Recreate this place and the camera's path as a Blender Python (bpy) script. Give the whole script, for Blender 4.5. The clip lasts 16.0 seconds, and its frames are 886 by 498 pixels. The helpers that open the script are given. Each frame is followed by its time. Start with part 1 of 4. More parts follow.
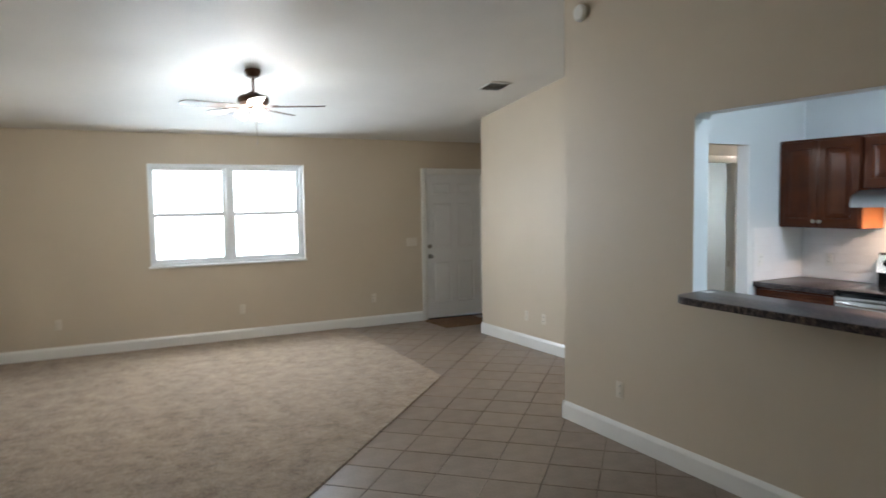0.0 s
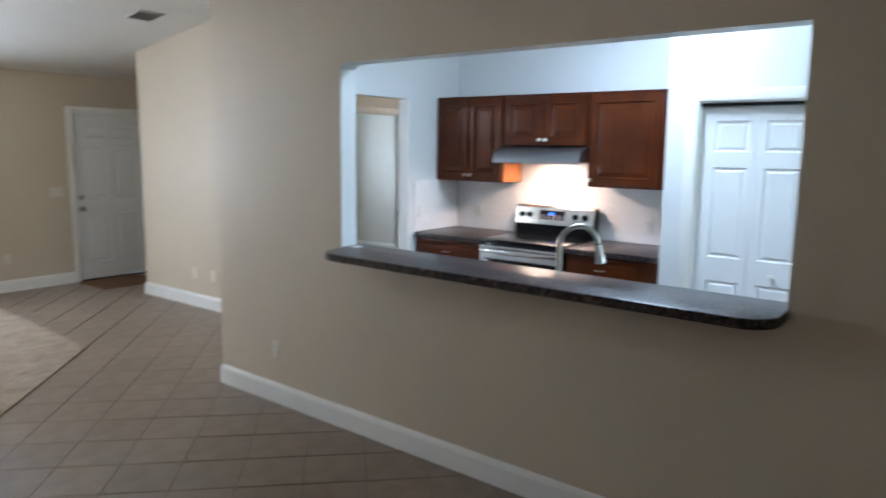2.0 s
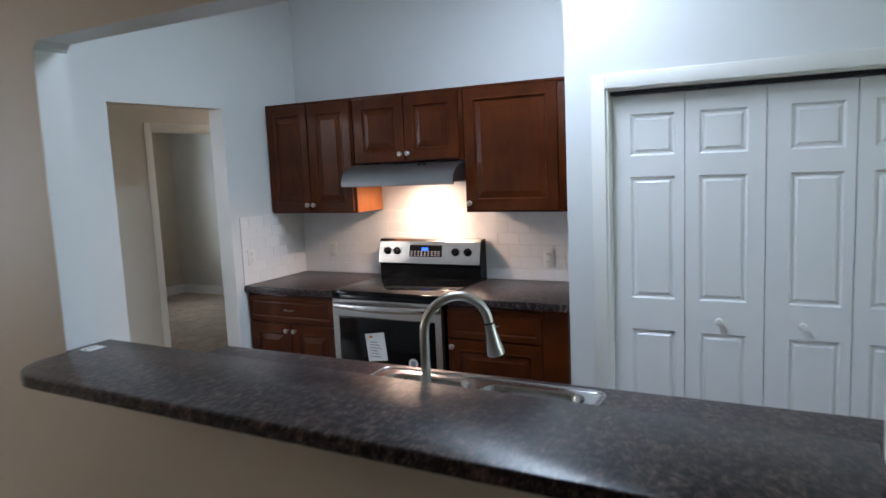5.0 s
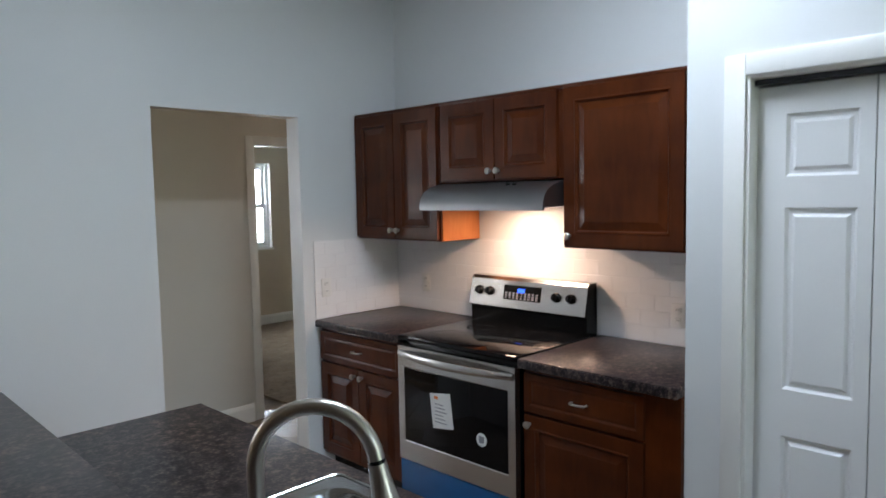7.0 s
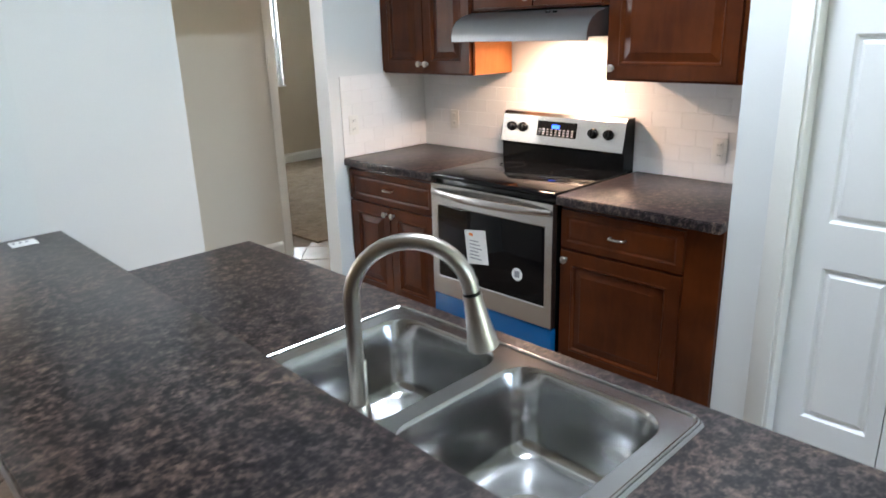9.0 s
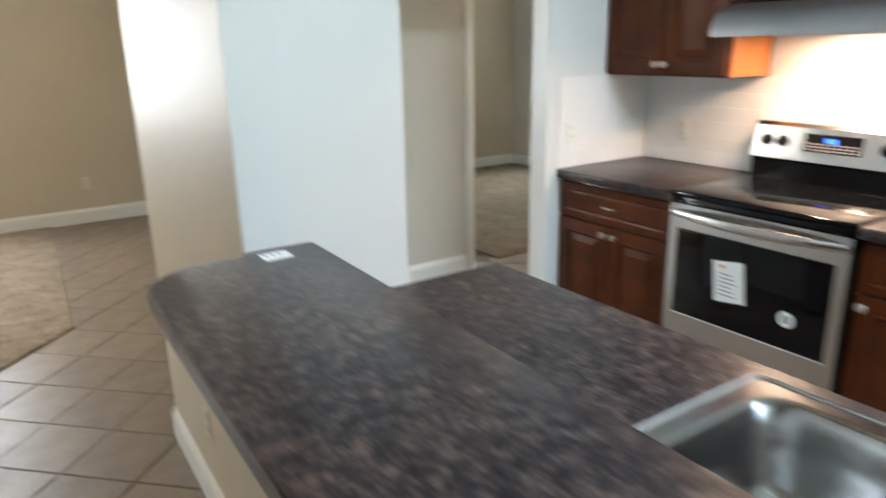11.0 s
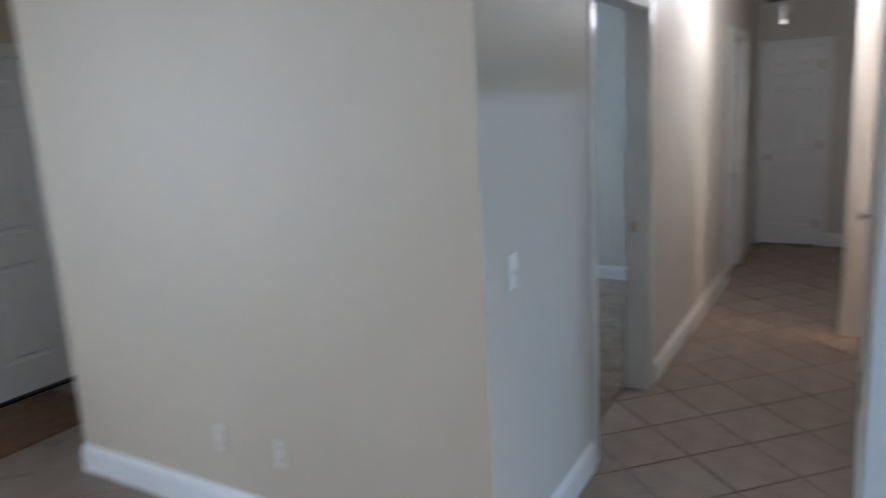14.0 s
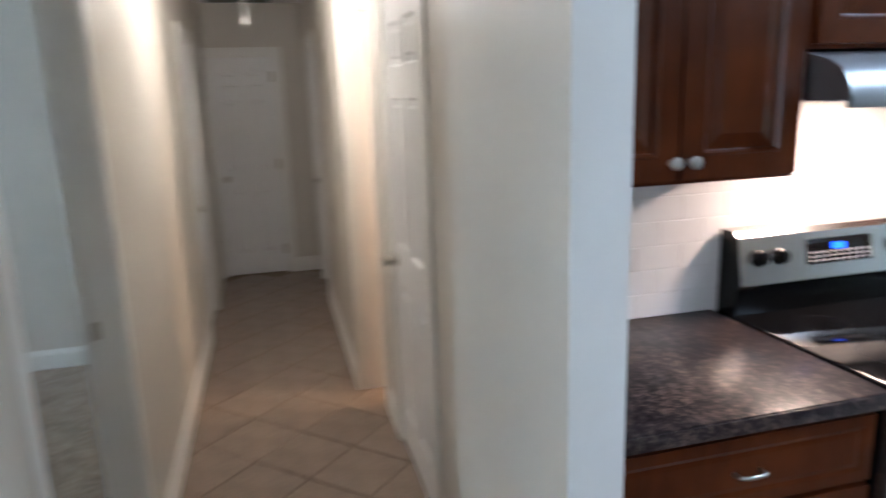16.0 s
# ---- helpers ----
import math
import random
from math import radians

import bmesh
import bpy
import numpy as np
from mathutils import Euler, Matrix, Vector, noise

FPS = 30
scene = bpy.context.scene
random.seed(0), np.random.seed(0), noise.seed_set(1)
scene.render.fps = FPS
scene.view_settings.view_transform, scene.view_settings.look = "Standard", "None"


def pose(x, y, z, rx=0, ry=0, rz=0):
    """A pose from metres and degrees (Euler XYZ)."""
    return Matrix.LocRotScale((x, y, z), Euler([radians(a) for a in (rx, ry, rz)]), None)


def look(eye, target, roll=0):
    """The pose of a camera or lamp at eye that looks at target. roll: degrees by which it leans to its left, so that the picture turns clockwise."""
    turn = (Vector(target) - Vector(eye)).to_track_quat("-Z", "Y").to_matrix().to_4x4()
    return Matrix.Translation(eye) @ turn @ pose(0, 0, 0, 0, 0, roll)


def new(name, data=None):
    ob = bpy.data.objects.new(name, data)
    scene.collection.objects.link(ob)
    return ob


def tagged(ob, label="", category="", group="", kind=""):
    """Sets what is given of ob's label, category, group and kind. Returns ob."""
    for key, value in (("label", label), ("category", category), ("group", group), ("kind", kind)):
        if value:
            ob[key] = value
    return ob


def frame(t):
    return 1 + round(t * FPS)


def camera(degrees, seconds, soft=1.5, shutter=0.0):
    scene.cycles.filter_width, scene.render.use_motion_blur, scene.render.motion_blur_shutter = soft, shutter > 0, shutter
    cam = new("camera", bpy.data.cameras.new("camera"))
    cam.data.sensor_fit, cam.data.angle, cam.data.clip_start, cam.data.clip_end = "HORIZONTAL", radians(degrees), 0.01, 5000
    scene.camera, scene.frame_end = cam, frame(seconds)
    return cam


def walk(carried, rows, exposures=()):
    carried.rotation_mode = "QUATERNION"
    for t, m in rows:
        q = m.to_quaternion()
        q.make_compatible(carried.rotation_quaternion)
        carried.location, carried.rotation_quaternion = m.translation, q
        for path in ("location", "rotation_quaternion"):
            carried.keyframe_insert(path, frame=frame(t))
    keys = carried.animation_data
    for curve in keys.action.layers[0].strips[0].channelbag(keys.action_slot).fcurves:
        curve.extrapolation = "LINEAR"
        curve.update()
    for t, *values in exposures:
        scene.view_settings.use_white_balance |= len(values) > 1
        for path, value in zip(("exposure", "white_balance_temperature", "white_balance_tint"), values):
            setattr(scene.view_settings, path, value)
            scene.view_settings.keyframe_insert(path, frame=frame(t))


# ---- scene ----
cam = camera(65.2, 16.0, shutter=0.6)
PATH = [
    (0, (-3.257, -4.087, 1.663), (-2.302, -2.335, 1.522), -0.8),
    (0.5, (-3.028, -4.026, 1.695), (-2.188, -2.221, 1.505), 2.1),
    (1, (-2.912, -4.038, 1.684), (-1.769, -2.41, 1.474), -0.1),
    (1.5, (-2.847, -4.054, 1.67), (-1.512, -2.584, 1.432), 1.6),
    (2, (-2.848, -4.104, 1.685), (-1.27, -2.91, 1.394), 0.8),
    (2.5, (-2.856, -4.103, 1.719), (-1.186, -3.027, 1.495), -0.8),
    (3, (-2.691, -4.016, 1.7), (-1.005, -2.966, 1.473), -1.8),
    (3.5, (-2.43, -3.818, 1.716), (-0.738, -2.771, 1.513), -1.1),
    (4, (-2.147, -3.621, 1.703), (-0.384, -2.708, 1.466), -2.0),
    (4.2, (-2.043, -3.57, 1.715), (-0.257, -2.705, 1.466), -1.4),
    (6.3, (-0.595, -3.444, 1.633), (0.997, -2.244, 1.474), -1.4),
    (6.5, (-0.536, -3.449, 1.633), (1.019, -2.199, 1.498), -0.2),
    (7, (-0.346, -3.493, 1.639), (1.073, -2.093, 1.484), -1.1),
    (7.5, (-0.253, -3.498, 1.645), (1.133, -2.08, 1.389), -2.0),
    (8, (-0.269, -3.459, 1.626), (1.112, -2.066, 1.24), -2.0),
    (8.2, (-0.3, -3.44, 1.666), (1.078, -2.068, 1.198), -2.4),
    (10.3, (-0.506, -3.164, 1.547), (0.748, -1.763, 0.865), -1.1),
    (10.5, (-0.503, -3.1, 1.547), (0.695, -1.647, 0.873), -0.7),
    (11, (-0.484, -2.737, 1.552), (0.583, -1.143, 0.985), -1.1),
    (11.5, (-0.579, -2.292, 1.559), (0.247, -0.557, 1.006), -1.0),
    (12, (-0.679, -1.808, 1.599), (0.123, -0.05, 1.082), -2.9),
    (12.4, (-0.68, -1.365, 1.568), (0.109, 0.438, 1.209), -2.9),
    (12.5, (-0.688, -1.235, 1.563), (0.107, 0.567, 1.213), -3.2),
    (13, (-0.657, -0.714, 1.54), (0.359, 0.977, 1.216), -4.0),
    (13.4, (-0.61, -0.357, 1.552), (0.68, 1.124, 1.176), -4.8),
    (13.5, (-0.603, -0.277, 1.552), (0.742, 1.156, 1.183), -4.4),
    (14, (-0.497, 0.16, 1.597), (1.197, 1.145, 1.198), -3.2),
    (14.5, (-0.224, 0.444, 1.642), (1.687, 0.873, 1.238), -4.1),
    (14.9, (0.074, 0.526, 1.636), (2.021, 0.744, 1.234), -2.7),
    (15, (0.157, 0.529, 1.638), (2.108, 0.723, 1.239), -1.9),
    (15.5, (0.518, 0.559, 1.634), (2.474, 0.595, 1.22), -0.3),
    (16, (0.841, 0.567, 1.629), (2.726, 0.067, 1.187), -1.9),
]
EXPOSURES = [(0, 2.7, 5800, 8), (0.5, 2.57, 5600, 10), (1.2, 2.75, 5700, 8), (2, 2.9, 5500, 9), (3, 2.88, 5450, 10), (4.2, 2.48, 5650, 12), (6.3, 2.08, 6250, 13), (7.5, 2.15, 6200, 13), (8.2, 2.5, 6250, 13), (10.3, 3.4, 6500, 8),
             (11, 3.15, 6400, 7), (11.5, 2.85, 6400, 6), (12.5, 2.88, 5850, 9), (13, 2.8, 5200, 11), (13.5, 2.72, 4950, 11), (14.0, 2.5, 4950, 10), (14.5, 2.45, 4950, 8), (15, 2.65, 4900, 10), (15.5, 2.88, 4900, 10), (16, 2.92, 5400, 10)]
walk(cam, [(t, look(eye, target, roll)) for t, eye, target, roll in PATH], EXPOSURES)

# ---- light ----
world = bpy.data.worlds.new("sky")
scene.world = world
world.use_nodes = True
wn = world.node_tree.nodes
sky = wn.new("ShaderNodeTexSky")
sky.sky_type = "NISHITA"
sky.sun_disc = False
sky.sun_elevation = radians(71)
sky.sun_rotation = radians(153)
wn["Background"].inputs["Strength"].default_value = 0.15
world.node_tree.links.new(sky.outputs["Color"], wn["Background"].inputs["Color"])


def lamp(name, kind, energy, color, m, size=0.1, size_y=None, spread=None):
    d = bpy.data.lights.new(name, kind)
    d.energy, d.color = energy, color
    if kind == "AREA":
        d.size = size
        if size_y:
            d.shape, d.size_y = "RECTANGLE", size_y
        if spread:
            d.spread = radians(spread)
    elif kind == "SUN":
        d.angle = radians(size)
    else:
        d.shadow_soft_size = size
    ob = new(name, d)
    ob.matrix_world = m
    return ob


lamp("sun", "SUN", 3.0, (1.0, 0.95, 0.88), look((0, 0, 10), (-1.5, 3, 0)), 0.5)
# daylight through the openings of the house
lamp("window_daylight", "AREA", 14, (0.93, 0.97, 1.0), look((-1.51, 4.60, 1.54), (-1.51, 0, 1.2)), 1.75, 1.12)
lamp("bedroom_daylight", "AREA", 9, (0.85, 0.95, 1.0), look((4.32, 4.60, 1.54), (4.32, 0, 1.2)), 0.34, 1.05)
# patio opening is out of view, assumed as source of the pantry's cool light
lamp("patio_daylight", "AREA", 1.2, (0.72, 0.86, 1.0), look((1.4, -6.36, 1.1), (1.4, 0, 1.2)), 1.8, 2.0)
# lamps
HALL_LAMP = (4.30, 0.545)
lamp("fan_bulb", "POINT", 10.2, (1.0, 0.96, 0.90), pose(-1.757, 2.10, 2.43), 0.13)
lamp("hood_bulb", "AREA", 1.85, (1.0, 0.66, 0.45), look((2.40, -1.21, 1.560), (2.44, -1.21, 0)), 0.09, 0.30)
lamp("kitchen_bulb", "AREA", 9.8, (0.76, 0.88, 1.0), pose(1.25, -2.3, 3.02), 1.1, 0.28)
lamp("hall_bulb", "POINT", 5.0, (1.0, 0.83, 0.67), pose(HALL_LAMP[0], HALL_LAMP[1], 2.31), 0.09)
lamp("bath_bulb", "POINT", 9, (1.0, 0.60, 0.34), pose(4.15, -1.0, 1.95), 0.08)

# ---- materials ----


def nodes_of(m):
    m.use_nodes = True
    return m.node_tree.nodes, m.node_tree.links, m.node_tree.nodes["Principled BSDF"]


def mat(name, color, rough=0.5, metal=0.0, var=0.06, scale=6.0, fine=140.0, bump=0.08, spec=0.5, island=0.0, dist=0.002):
    m = bpy.data.materials.new(name)
    n, l, b = nodes_of(m)
    b.inputs["Roughness"].default_value = rough
    b.inputs["Metallic"].default_value = metal
    b.inputs["Specular IOR Level"].default_value = spec
    tc = n.new("ShaderNodeTexCoord")
    big = n.new("ShaderNodeTexNoise")
    big.inputs["Scale"].default_value = scale
    big.inputs["Detail"].default_value = 4
    small = n.new("ShaderNodeTexNoise")
    small.inputs["Scale"].default_value = fine
    small.inputs["Detail"].default_value = 3
    for t in (big, small):
        l.new(tc.outputs["Object"], t.inputs["Vector"])
    ramp = n.new("ShaderNodeMapRange")
    ramp.inputs["From Min"].default_value, ramp.inputs["From Max"].default_value = 0.3, 0.7
    ramp.inputs["To Min"].default_value, ramp.inputs["To Max"].default_value = 1 - var, 1 + var
    add = n.new("ShaderNodeMath")
    add.operation = "MULTIPLY_ADD"
    add.inputs[1].default_value = 0.35
    l.new(small.outputs["Fac"], add.inputs[0])
    sc = n.new("ShaderNodeMath")
    sc.operation = "MULTIPLY"
    sc.inputs[1].default_value = 0.65
    l.new(big.outputs["Fac"], sc.inputs[0])
    l.new(sc.outputs[0], add.inputs[2])
    l.new(add.outputs[0], ramp.inputs["Value"])
    hsv = n.new("ShaderNodeHueSaturation")
    hsv.inputs["Color"].default_value = (*color, 1)
    if island:
        info = n.new("ShaderNodeObjectInfo")
        mr = n.new("ShaderNodeMapRange")
        mr.inputs["To Min"].default_value, mr.inputs["To Max"].default_value = 1 - island, 1 + island
        l.new(info.outputs["Random"], mr.inputs["Value"])
        mul = n.new("ShaderNodeMath")
        mul.operation = "MULTIPLY"
        l.new(ramp.outputs["Result"], mul.inputs[0])
        l.new(mr.outputs["Result"], mul.inputs[1])
        l.new(mul.outputs[0], hsv.inputs["Value"])
    else:
        l.new(ramp.outputs["Result"], hsv.inputs["Value"])
    l.new(hsv.outputs["Color"], b.inputs["Base Color"])
    if bump:
        bp = n.new("ShaderNodeBump")
        bp.inputs["Strength"].default_value = bump
        bp.inputs["Distance"].default_value = dist
        l.new(small.outputs["Fac"], bp.inputs["Height"])
        l.new(bp.outputs["Normal"], b.inputs["Normal"])
    return m


def wood_mat(name, dark, light, rough=0.32):
    m = bpy.data.materials.new(name)
    n, l, b = nodes_of(m)
    tc = n.new("ShaderNodeTexCoord")
    mp = n.new("ShaderNodeMapping")
    mp.inputs["Scale"].default_value = (9, 9, 1.8)
    l.new(tc.outputs["Object"], mp.inputs["Vector"])
    no = n.new("ShaderNodeTexNoise")
    no.inputs["Scale"].default_value, no.inputs["Detail"].default_value = 3.0, 6
    no.inputs["Distortion"].default_value = 0.8
    l.new(mp.outputs["Vector"], no.inputs["Vector"])
    blot = n.new("ShaderNodeTexNoise")
    blot.inputs["Scale"].default_value = 4.5
    blot.inputs["Detail"].default_value = 3
    l.new(tc.outputs["Object"], blot.inputs["Vector"])
    mix = n.new("ShaderNodeMath")
    mix.operation = "MULTIPLY_ADD"
    mix.inputs[1].default_value = 0.32
    l.new(no.outputs["Fac"], mix.inputs[0])
    half = n.new("ShaderNodeMath")
    half.operation = "MULTIPLY"
    half.inputs[1].default_value = 0.68
    l.new(blot.outputs["Fac"], half.inputs[0])
    l.new(half.outputs[0], mix.inputs[2])
    cr = n.new("ShaderNodeValToRGB")
    cr.color_ramp.elements[0].position, cr.color_ramp.elements[0].color = 0.32, (*dark, 1)
    cr.color_ramp.elements[1].position, cr.color_ramp.elements[1].color = 0.68, (*light, 1)
    l.new(mix.outputs[0], cr.inputs["Fac"])
    l.new(cr.outputs["Color"], b.inputs["Base Color"])
    b.inputs["Roughness"].default_value = rough
    b.inputs["Specular IOR Level"].default_value = 0.12
    b.inputs["Coat Weight"].default_value, b.inputs["Coat Roughness"].default_value = 0.22, 0.22
    bp = n.new("ShaderNodeBump")
    bp.inputs["Strength"].default_value, bp.inputs["Distance"].default_value = 0.02, 0.001
    l.new(no.outputs["Fac"], bp.inputs["Height"])
    l.new(bp.outputs["Normal"], b.inputs["Normal"])
    return m


def laminate_mat(name):
    m = bpy.data.materials.new(name)
    n, l, b = nodes_of(m)
    tc = n.new("ShaderNodeTexCoord")
    a = n.new("ShaderNodeTexNoise")
    a.inputs["Scale"].default_value, a.inputs["Detail"].default_value, a.inputs["Roughness"].default_value = 38, 4, 0.58
    a.inputs["Distortion"].default_value = 0.25
    c = n.new("ShaderNodeTexNoise")
    c.inputs["Scale"].default_value, c.inputs["Detail"].default_value = 7, 3
    d = n.new("ShaderNodeTexNoise")
    d.inputs["Scale"].default_value, d.inputs["Detail"].default_value = 120, 3
    for t in (a, c, d):
        l.new(tc.outputs["Object"], t.inputs["Vector"])
    cr = n.new("ShaderNodeValToRGB")
    e = cr.color_ramp.elements
    e[0].position, e[0].color = 0.38, (0.005, 0.0045, 0.005, 1)
    e[1].position, e[1].color = 0.65, (0.150, 0.114, 0.096, 1)
    for p, q in ((0.455, (0.018, 0.014, 0.0155, 1)), (0.51, (0.042, 0.032, 0.033, 1)), (0.565, (0.080, 0.061, 0.053, 1))):
        e.new(p).color = q
    s = n.new("ShaderNodeMath")
    s.operation = "MULTIPLY_ADD"
    s.inputs[1].default_value = 0.56
    t2 = n.new("ShaderNodeMath")
    t2.operation = "MULTIPLY"
    t2.inputs[1].default_value = 0.44
    l.new(a.outputs["Fac"], s.inputs[0])
    l.new(d.outputs["Fac"], t2.inputs[0])
    l.new(t2.outputs[0], s.inputs[2])
    l.new(s.outputs[0], cr.inputs["Fac"])
    mx = n.new("ShaderNodeMix")
    mx.data_type, mx.blend_type = "RGBA", "MULTIPLY"
    cr2 = n.new("ShaderNodeValToRGB")
    cr2.color_ramp.elements[0].position, cr2.color_ramp.elements[0].color = 0.35, (0.72, 0.74, 0.80, 1)
    cr2.color_ramp.elements[1].position, cr2.color_ramp.elements[1].color = 0.65, (1.25, 1.12, 1.02, 1)
    l.new(c.outputs["Fac"], cr2.inputs["Fac"])
    mx.inputs["Factor"].default_value = 1.0
    l.new(cr.outputs["Color"], mx.inputs["A"])
    l.new(cr2.outputs["Color"], mx.inputs["B"])
    l.new(mx.outputs["Result"], b.inputs["Base Color"])
    b.inputs["Roughness"].default_value = 0.29
    b.inputs["Specular IOR Level"].default_value = 0.25
    bp = n.new("ShaderNodeBump")
    bp.inputs["Strength"].default_value, bp.inputs["Distance"].default_value = 0.03, 0.0004
    l.new(d.outputs["Fac"], bp.inputs["Height"])
    l.new(bp.outputs["Normal"], b.inputs["Normal"])
    return m


def carpet_mat(name):
    m = bpy.data.materials.new(name)
    n, l, b = nodes_of(m)
    tc = n.new("ShaderNodeTexCoord")
    tex = []
    for scale, detail, rough in ((6.0, 5, 0.65), (26.0, 5, 0.72), (150.0, 2, 0.5)):
        t = n.new("ShaderNodeTexNoise")
        t.inputs["Scale"].default_value, t.inputs["Detail"].default_value, t.inputs["Roughness"].default_value = scale, detail, rough
        l.new(tc.outputs["Object"], t.inputs["Vector"])
        tex.append(t)
    s1, s2 = n.new("ShaderNodeMath"), n.new("ShaderNodeMath")
    s1.operation = s2.operation = "MULTIPLY_ADD"
    s1.inputs[1].default_value, s2.inputs[1].default_value = 0.42, 0.42
    s3 = n.new("ShaderNodeMath")
    s3.operation = "MULTIPLY"
    s3.inputs[1].default_value = 0.18
    l.new(tex[2].outputs["Fac"], s3.inputs[0])
    l.new(tex[0].outputs["Fac"], s2.inputs[0])
    l.new(s3.outputs[0], s2.inputs[2])
    l.new(tex[1].outputs["Fac"], s1.inputs[0])
    l.new(s2.outputs[0], s1.inputs[2])
    cr = n.new("ShaderNodeValToRGB")
    e = cr.color_ramp.elements
    e[0].position, e[0].color = 0.39, (0.168, 0.114, 0.071, 1)
    e[1].position, e[1].color = 0.61, (0.405, 0.304, 0.205, 1)
    e.new(0.50).color = (0.298, 0.220, 0.146, 1)
    l.new(s1.outputs[0], cr.inputs["Fac"])
    l.new(cr.outputs["Color"], b.inputs["Base Color"])
    b.inputs["Roughness"].default_value = 0.95
    b.inputs["Specular IOR Level"].default_value = 0.1
    b.inputs["Sheen Weight"].default_value = 0.25
    bp = n.new("ShaderNodeBump")
    bp.inputs["Strength"].default_value, bp.inputs["Distance"].default_value = 0.9, 0.028
    l.new(s1.outputs[0], bp.inputs["Height"])
    l.new(bp.outputs["Normal"], b.inputs["Normal"])
    return m


def glow_mat(name, color, strength):
    m = bpy.data.materials.new(name)
    n, l, b = nodes_of(m)
    b.inputs["Base Color"].default_value = (*color, 1)
    b.inputs["Emission Color"].default_value = (*color, 1)
    b.inputs["Emission Strength"].default_value = strength
    return m


def glass_mat(name):
    m = bpy.data.materials.new(name)
    n, l, b = nodes_of(m)
    b.inputs["Transmission Weight"].default_value = 1.0
    b.inputs["Roughness"].default_value = 0.02
    b.inputs["IOR"].default_value = 1.45
    return m


BEIGE = mat("beige_wall_paint", (0.565, 0.485, 0.370), 0.52, var=0.04, scale=1.3, fine=190, bump=0.22, dist=0.0012, spec=0.35)
# grey lightened to stand in for kitchen light bounced onto the hall wall
GREY = mat("grey_paint_with_bounce_light", (0.60, 0.565, 0.50), 0.5, var=0.04, scale=1.3, fine=190, bump=0.2, dist=0.0012)
WHITE = mat("white_wall_paint", (0.72, 0.73, 0.72), 0.40, var=0.03, scale=1.5, fine=190, bump=0.2, dist=0.0012)
CEIL = mat("ceiling_paint", (0.74, 0.73, 0.70), 0.55, var=0.04, scale=2.0, fine=60, bump=0.35, dist=0.003)
TRIM = mat("white_trim_paint", (0.78, 0.77, 0.73), 0.30, var=0.02, scale=5, fine=80, bump=0.03)
DOOR = mat("white_door_paint", (0.78, 0.78, 0.77), 0.36, var=0.02, scale=4, fine=90, bump=0.05)
PLATE = mat("white_plastic", (0.80, 0.79, 0.75), 0.32, var=0.01, bump=0.0)
ALMOND = mat("almond_plastic", (0.66, 0.60, 0.50), 0.35, var=0.01, bump=0.0)
HOODSTEEL = mat("satin_hood_steel", (0.33, 0.33, 0.34), 0.40, 1.0, var=0.04, scale=4, fine=300, bump=0.02)
DARKNICKEL = mat("dark_satin_nickel", (0.30, 0.28, 0.25), 0.32, 1.0, var=0.03, bump=0.0)
SLOT = mat("dark_slot", (0.03, 0.03, 0.03), 0.6, var=0.01, bump=0.0)
TILE = mat("ceramic_floor_tile", (0.225, 0.172, 0.130), 0.38, var=0.24, scale=7, fine=60, bump=0.12, island=0.06, spec=0.42)
GROUT = mat("brown_grout", (0.205, 0.160, 0.123), 0.9, var=0.2, scale=20, fine=200, bump=0.4)
CARPET = carpet_mat("beige_cut_pile_carpet")
CHERRY = wood_mat("cherry_wood", (0.040, 0.0082, 0.0020), (0.094, 0.0225, 0.0053), 0.30)
RAWSIDE = wood_mat("orange_cabinet_side", (0.40, 0.13, 0.035), (0.55, 0.20, 0.06), 0.45)
DARKGAP = mat("cabinet_shadow_gap", (0.012, 0.005, 0.003), 0.6, var=0.05)
LAMINATE = laminate_mat("mottled_brown_laminate")
STEEL = mat("stainless_steel", (0.56, 0.55, 0.53), 0.27, 1.0, var=0.03, scale=3, fine=300, bump=0.02)
SINKSTEEL = mat("brushed_sink_steel", (0.47, 0.47, 0.47), 0.18, 1.0, var=0.04, scale=6, fine=260, bump=0.03)
NICKEL = mat("brushed_nickel", (0.52, 0.49, 0.44), 0.28, 1.0, var=0.03, bump=0.0)
BLACK = mat("black_glass", (0.004, 0.004, 0.0045), 0.06, var=0.02, bump=0.0, spec=0.2)
BLACKP = mat("black_enamel", (0.003, 0.003, 0.003), 0.2, var=0.05, bump=0.02, spec=0.25)
BLUEFILM = mat("blue_protective_film", (0.004, 0.085, 0.245), 0.25, var=0.05, scale=8, bump=0.05)
PAPER = mat("white_paper", (0.78, 0.78, 0.76), 0.6, var=0.02, bump=0.0)
RING = mat("burner_ring_print", (0.022, 0.022, 0.024), 0.25, var=0.02, bump=0.0)
INK = mat("grey_ink", (0.25, 0.25, 0.27), 0.7, var=0.02, bump=0.0)
ORANGE = mat("orange_ink", (0.75, 0.20, 0.03), 0.7, var=0.02, bump=0.0)
SUBWAY = mat("white_subway_tile", (0.86, 0.85, 0.84), 0.14, var=0.02, scale=9, fine=40, bump=0.02, island=0.02)
SUBGROUT = mat("pale_grout", (0.80, 0.79, 0.78), 0.85, var=0.05, fine=250, bump=0.2)
MATBROWN = mat("brown_coir", (0.16, 0.085, 0.040), 0.95, var=0.3, scale=12, fine=260, bump=0.9, dist=0.006)
BRONZE = mat("dark_bronze", (0.10, 0.055, 0.035), 0.35, 0.8, var=0.08, bump=0.02)
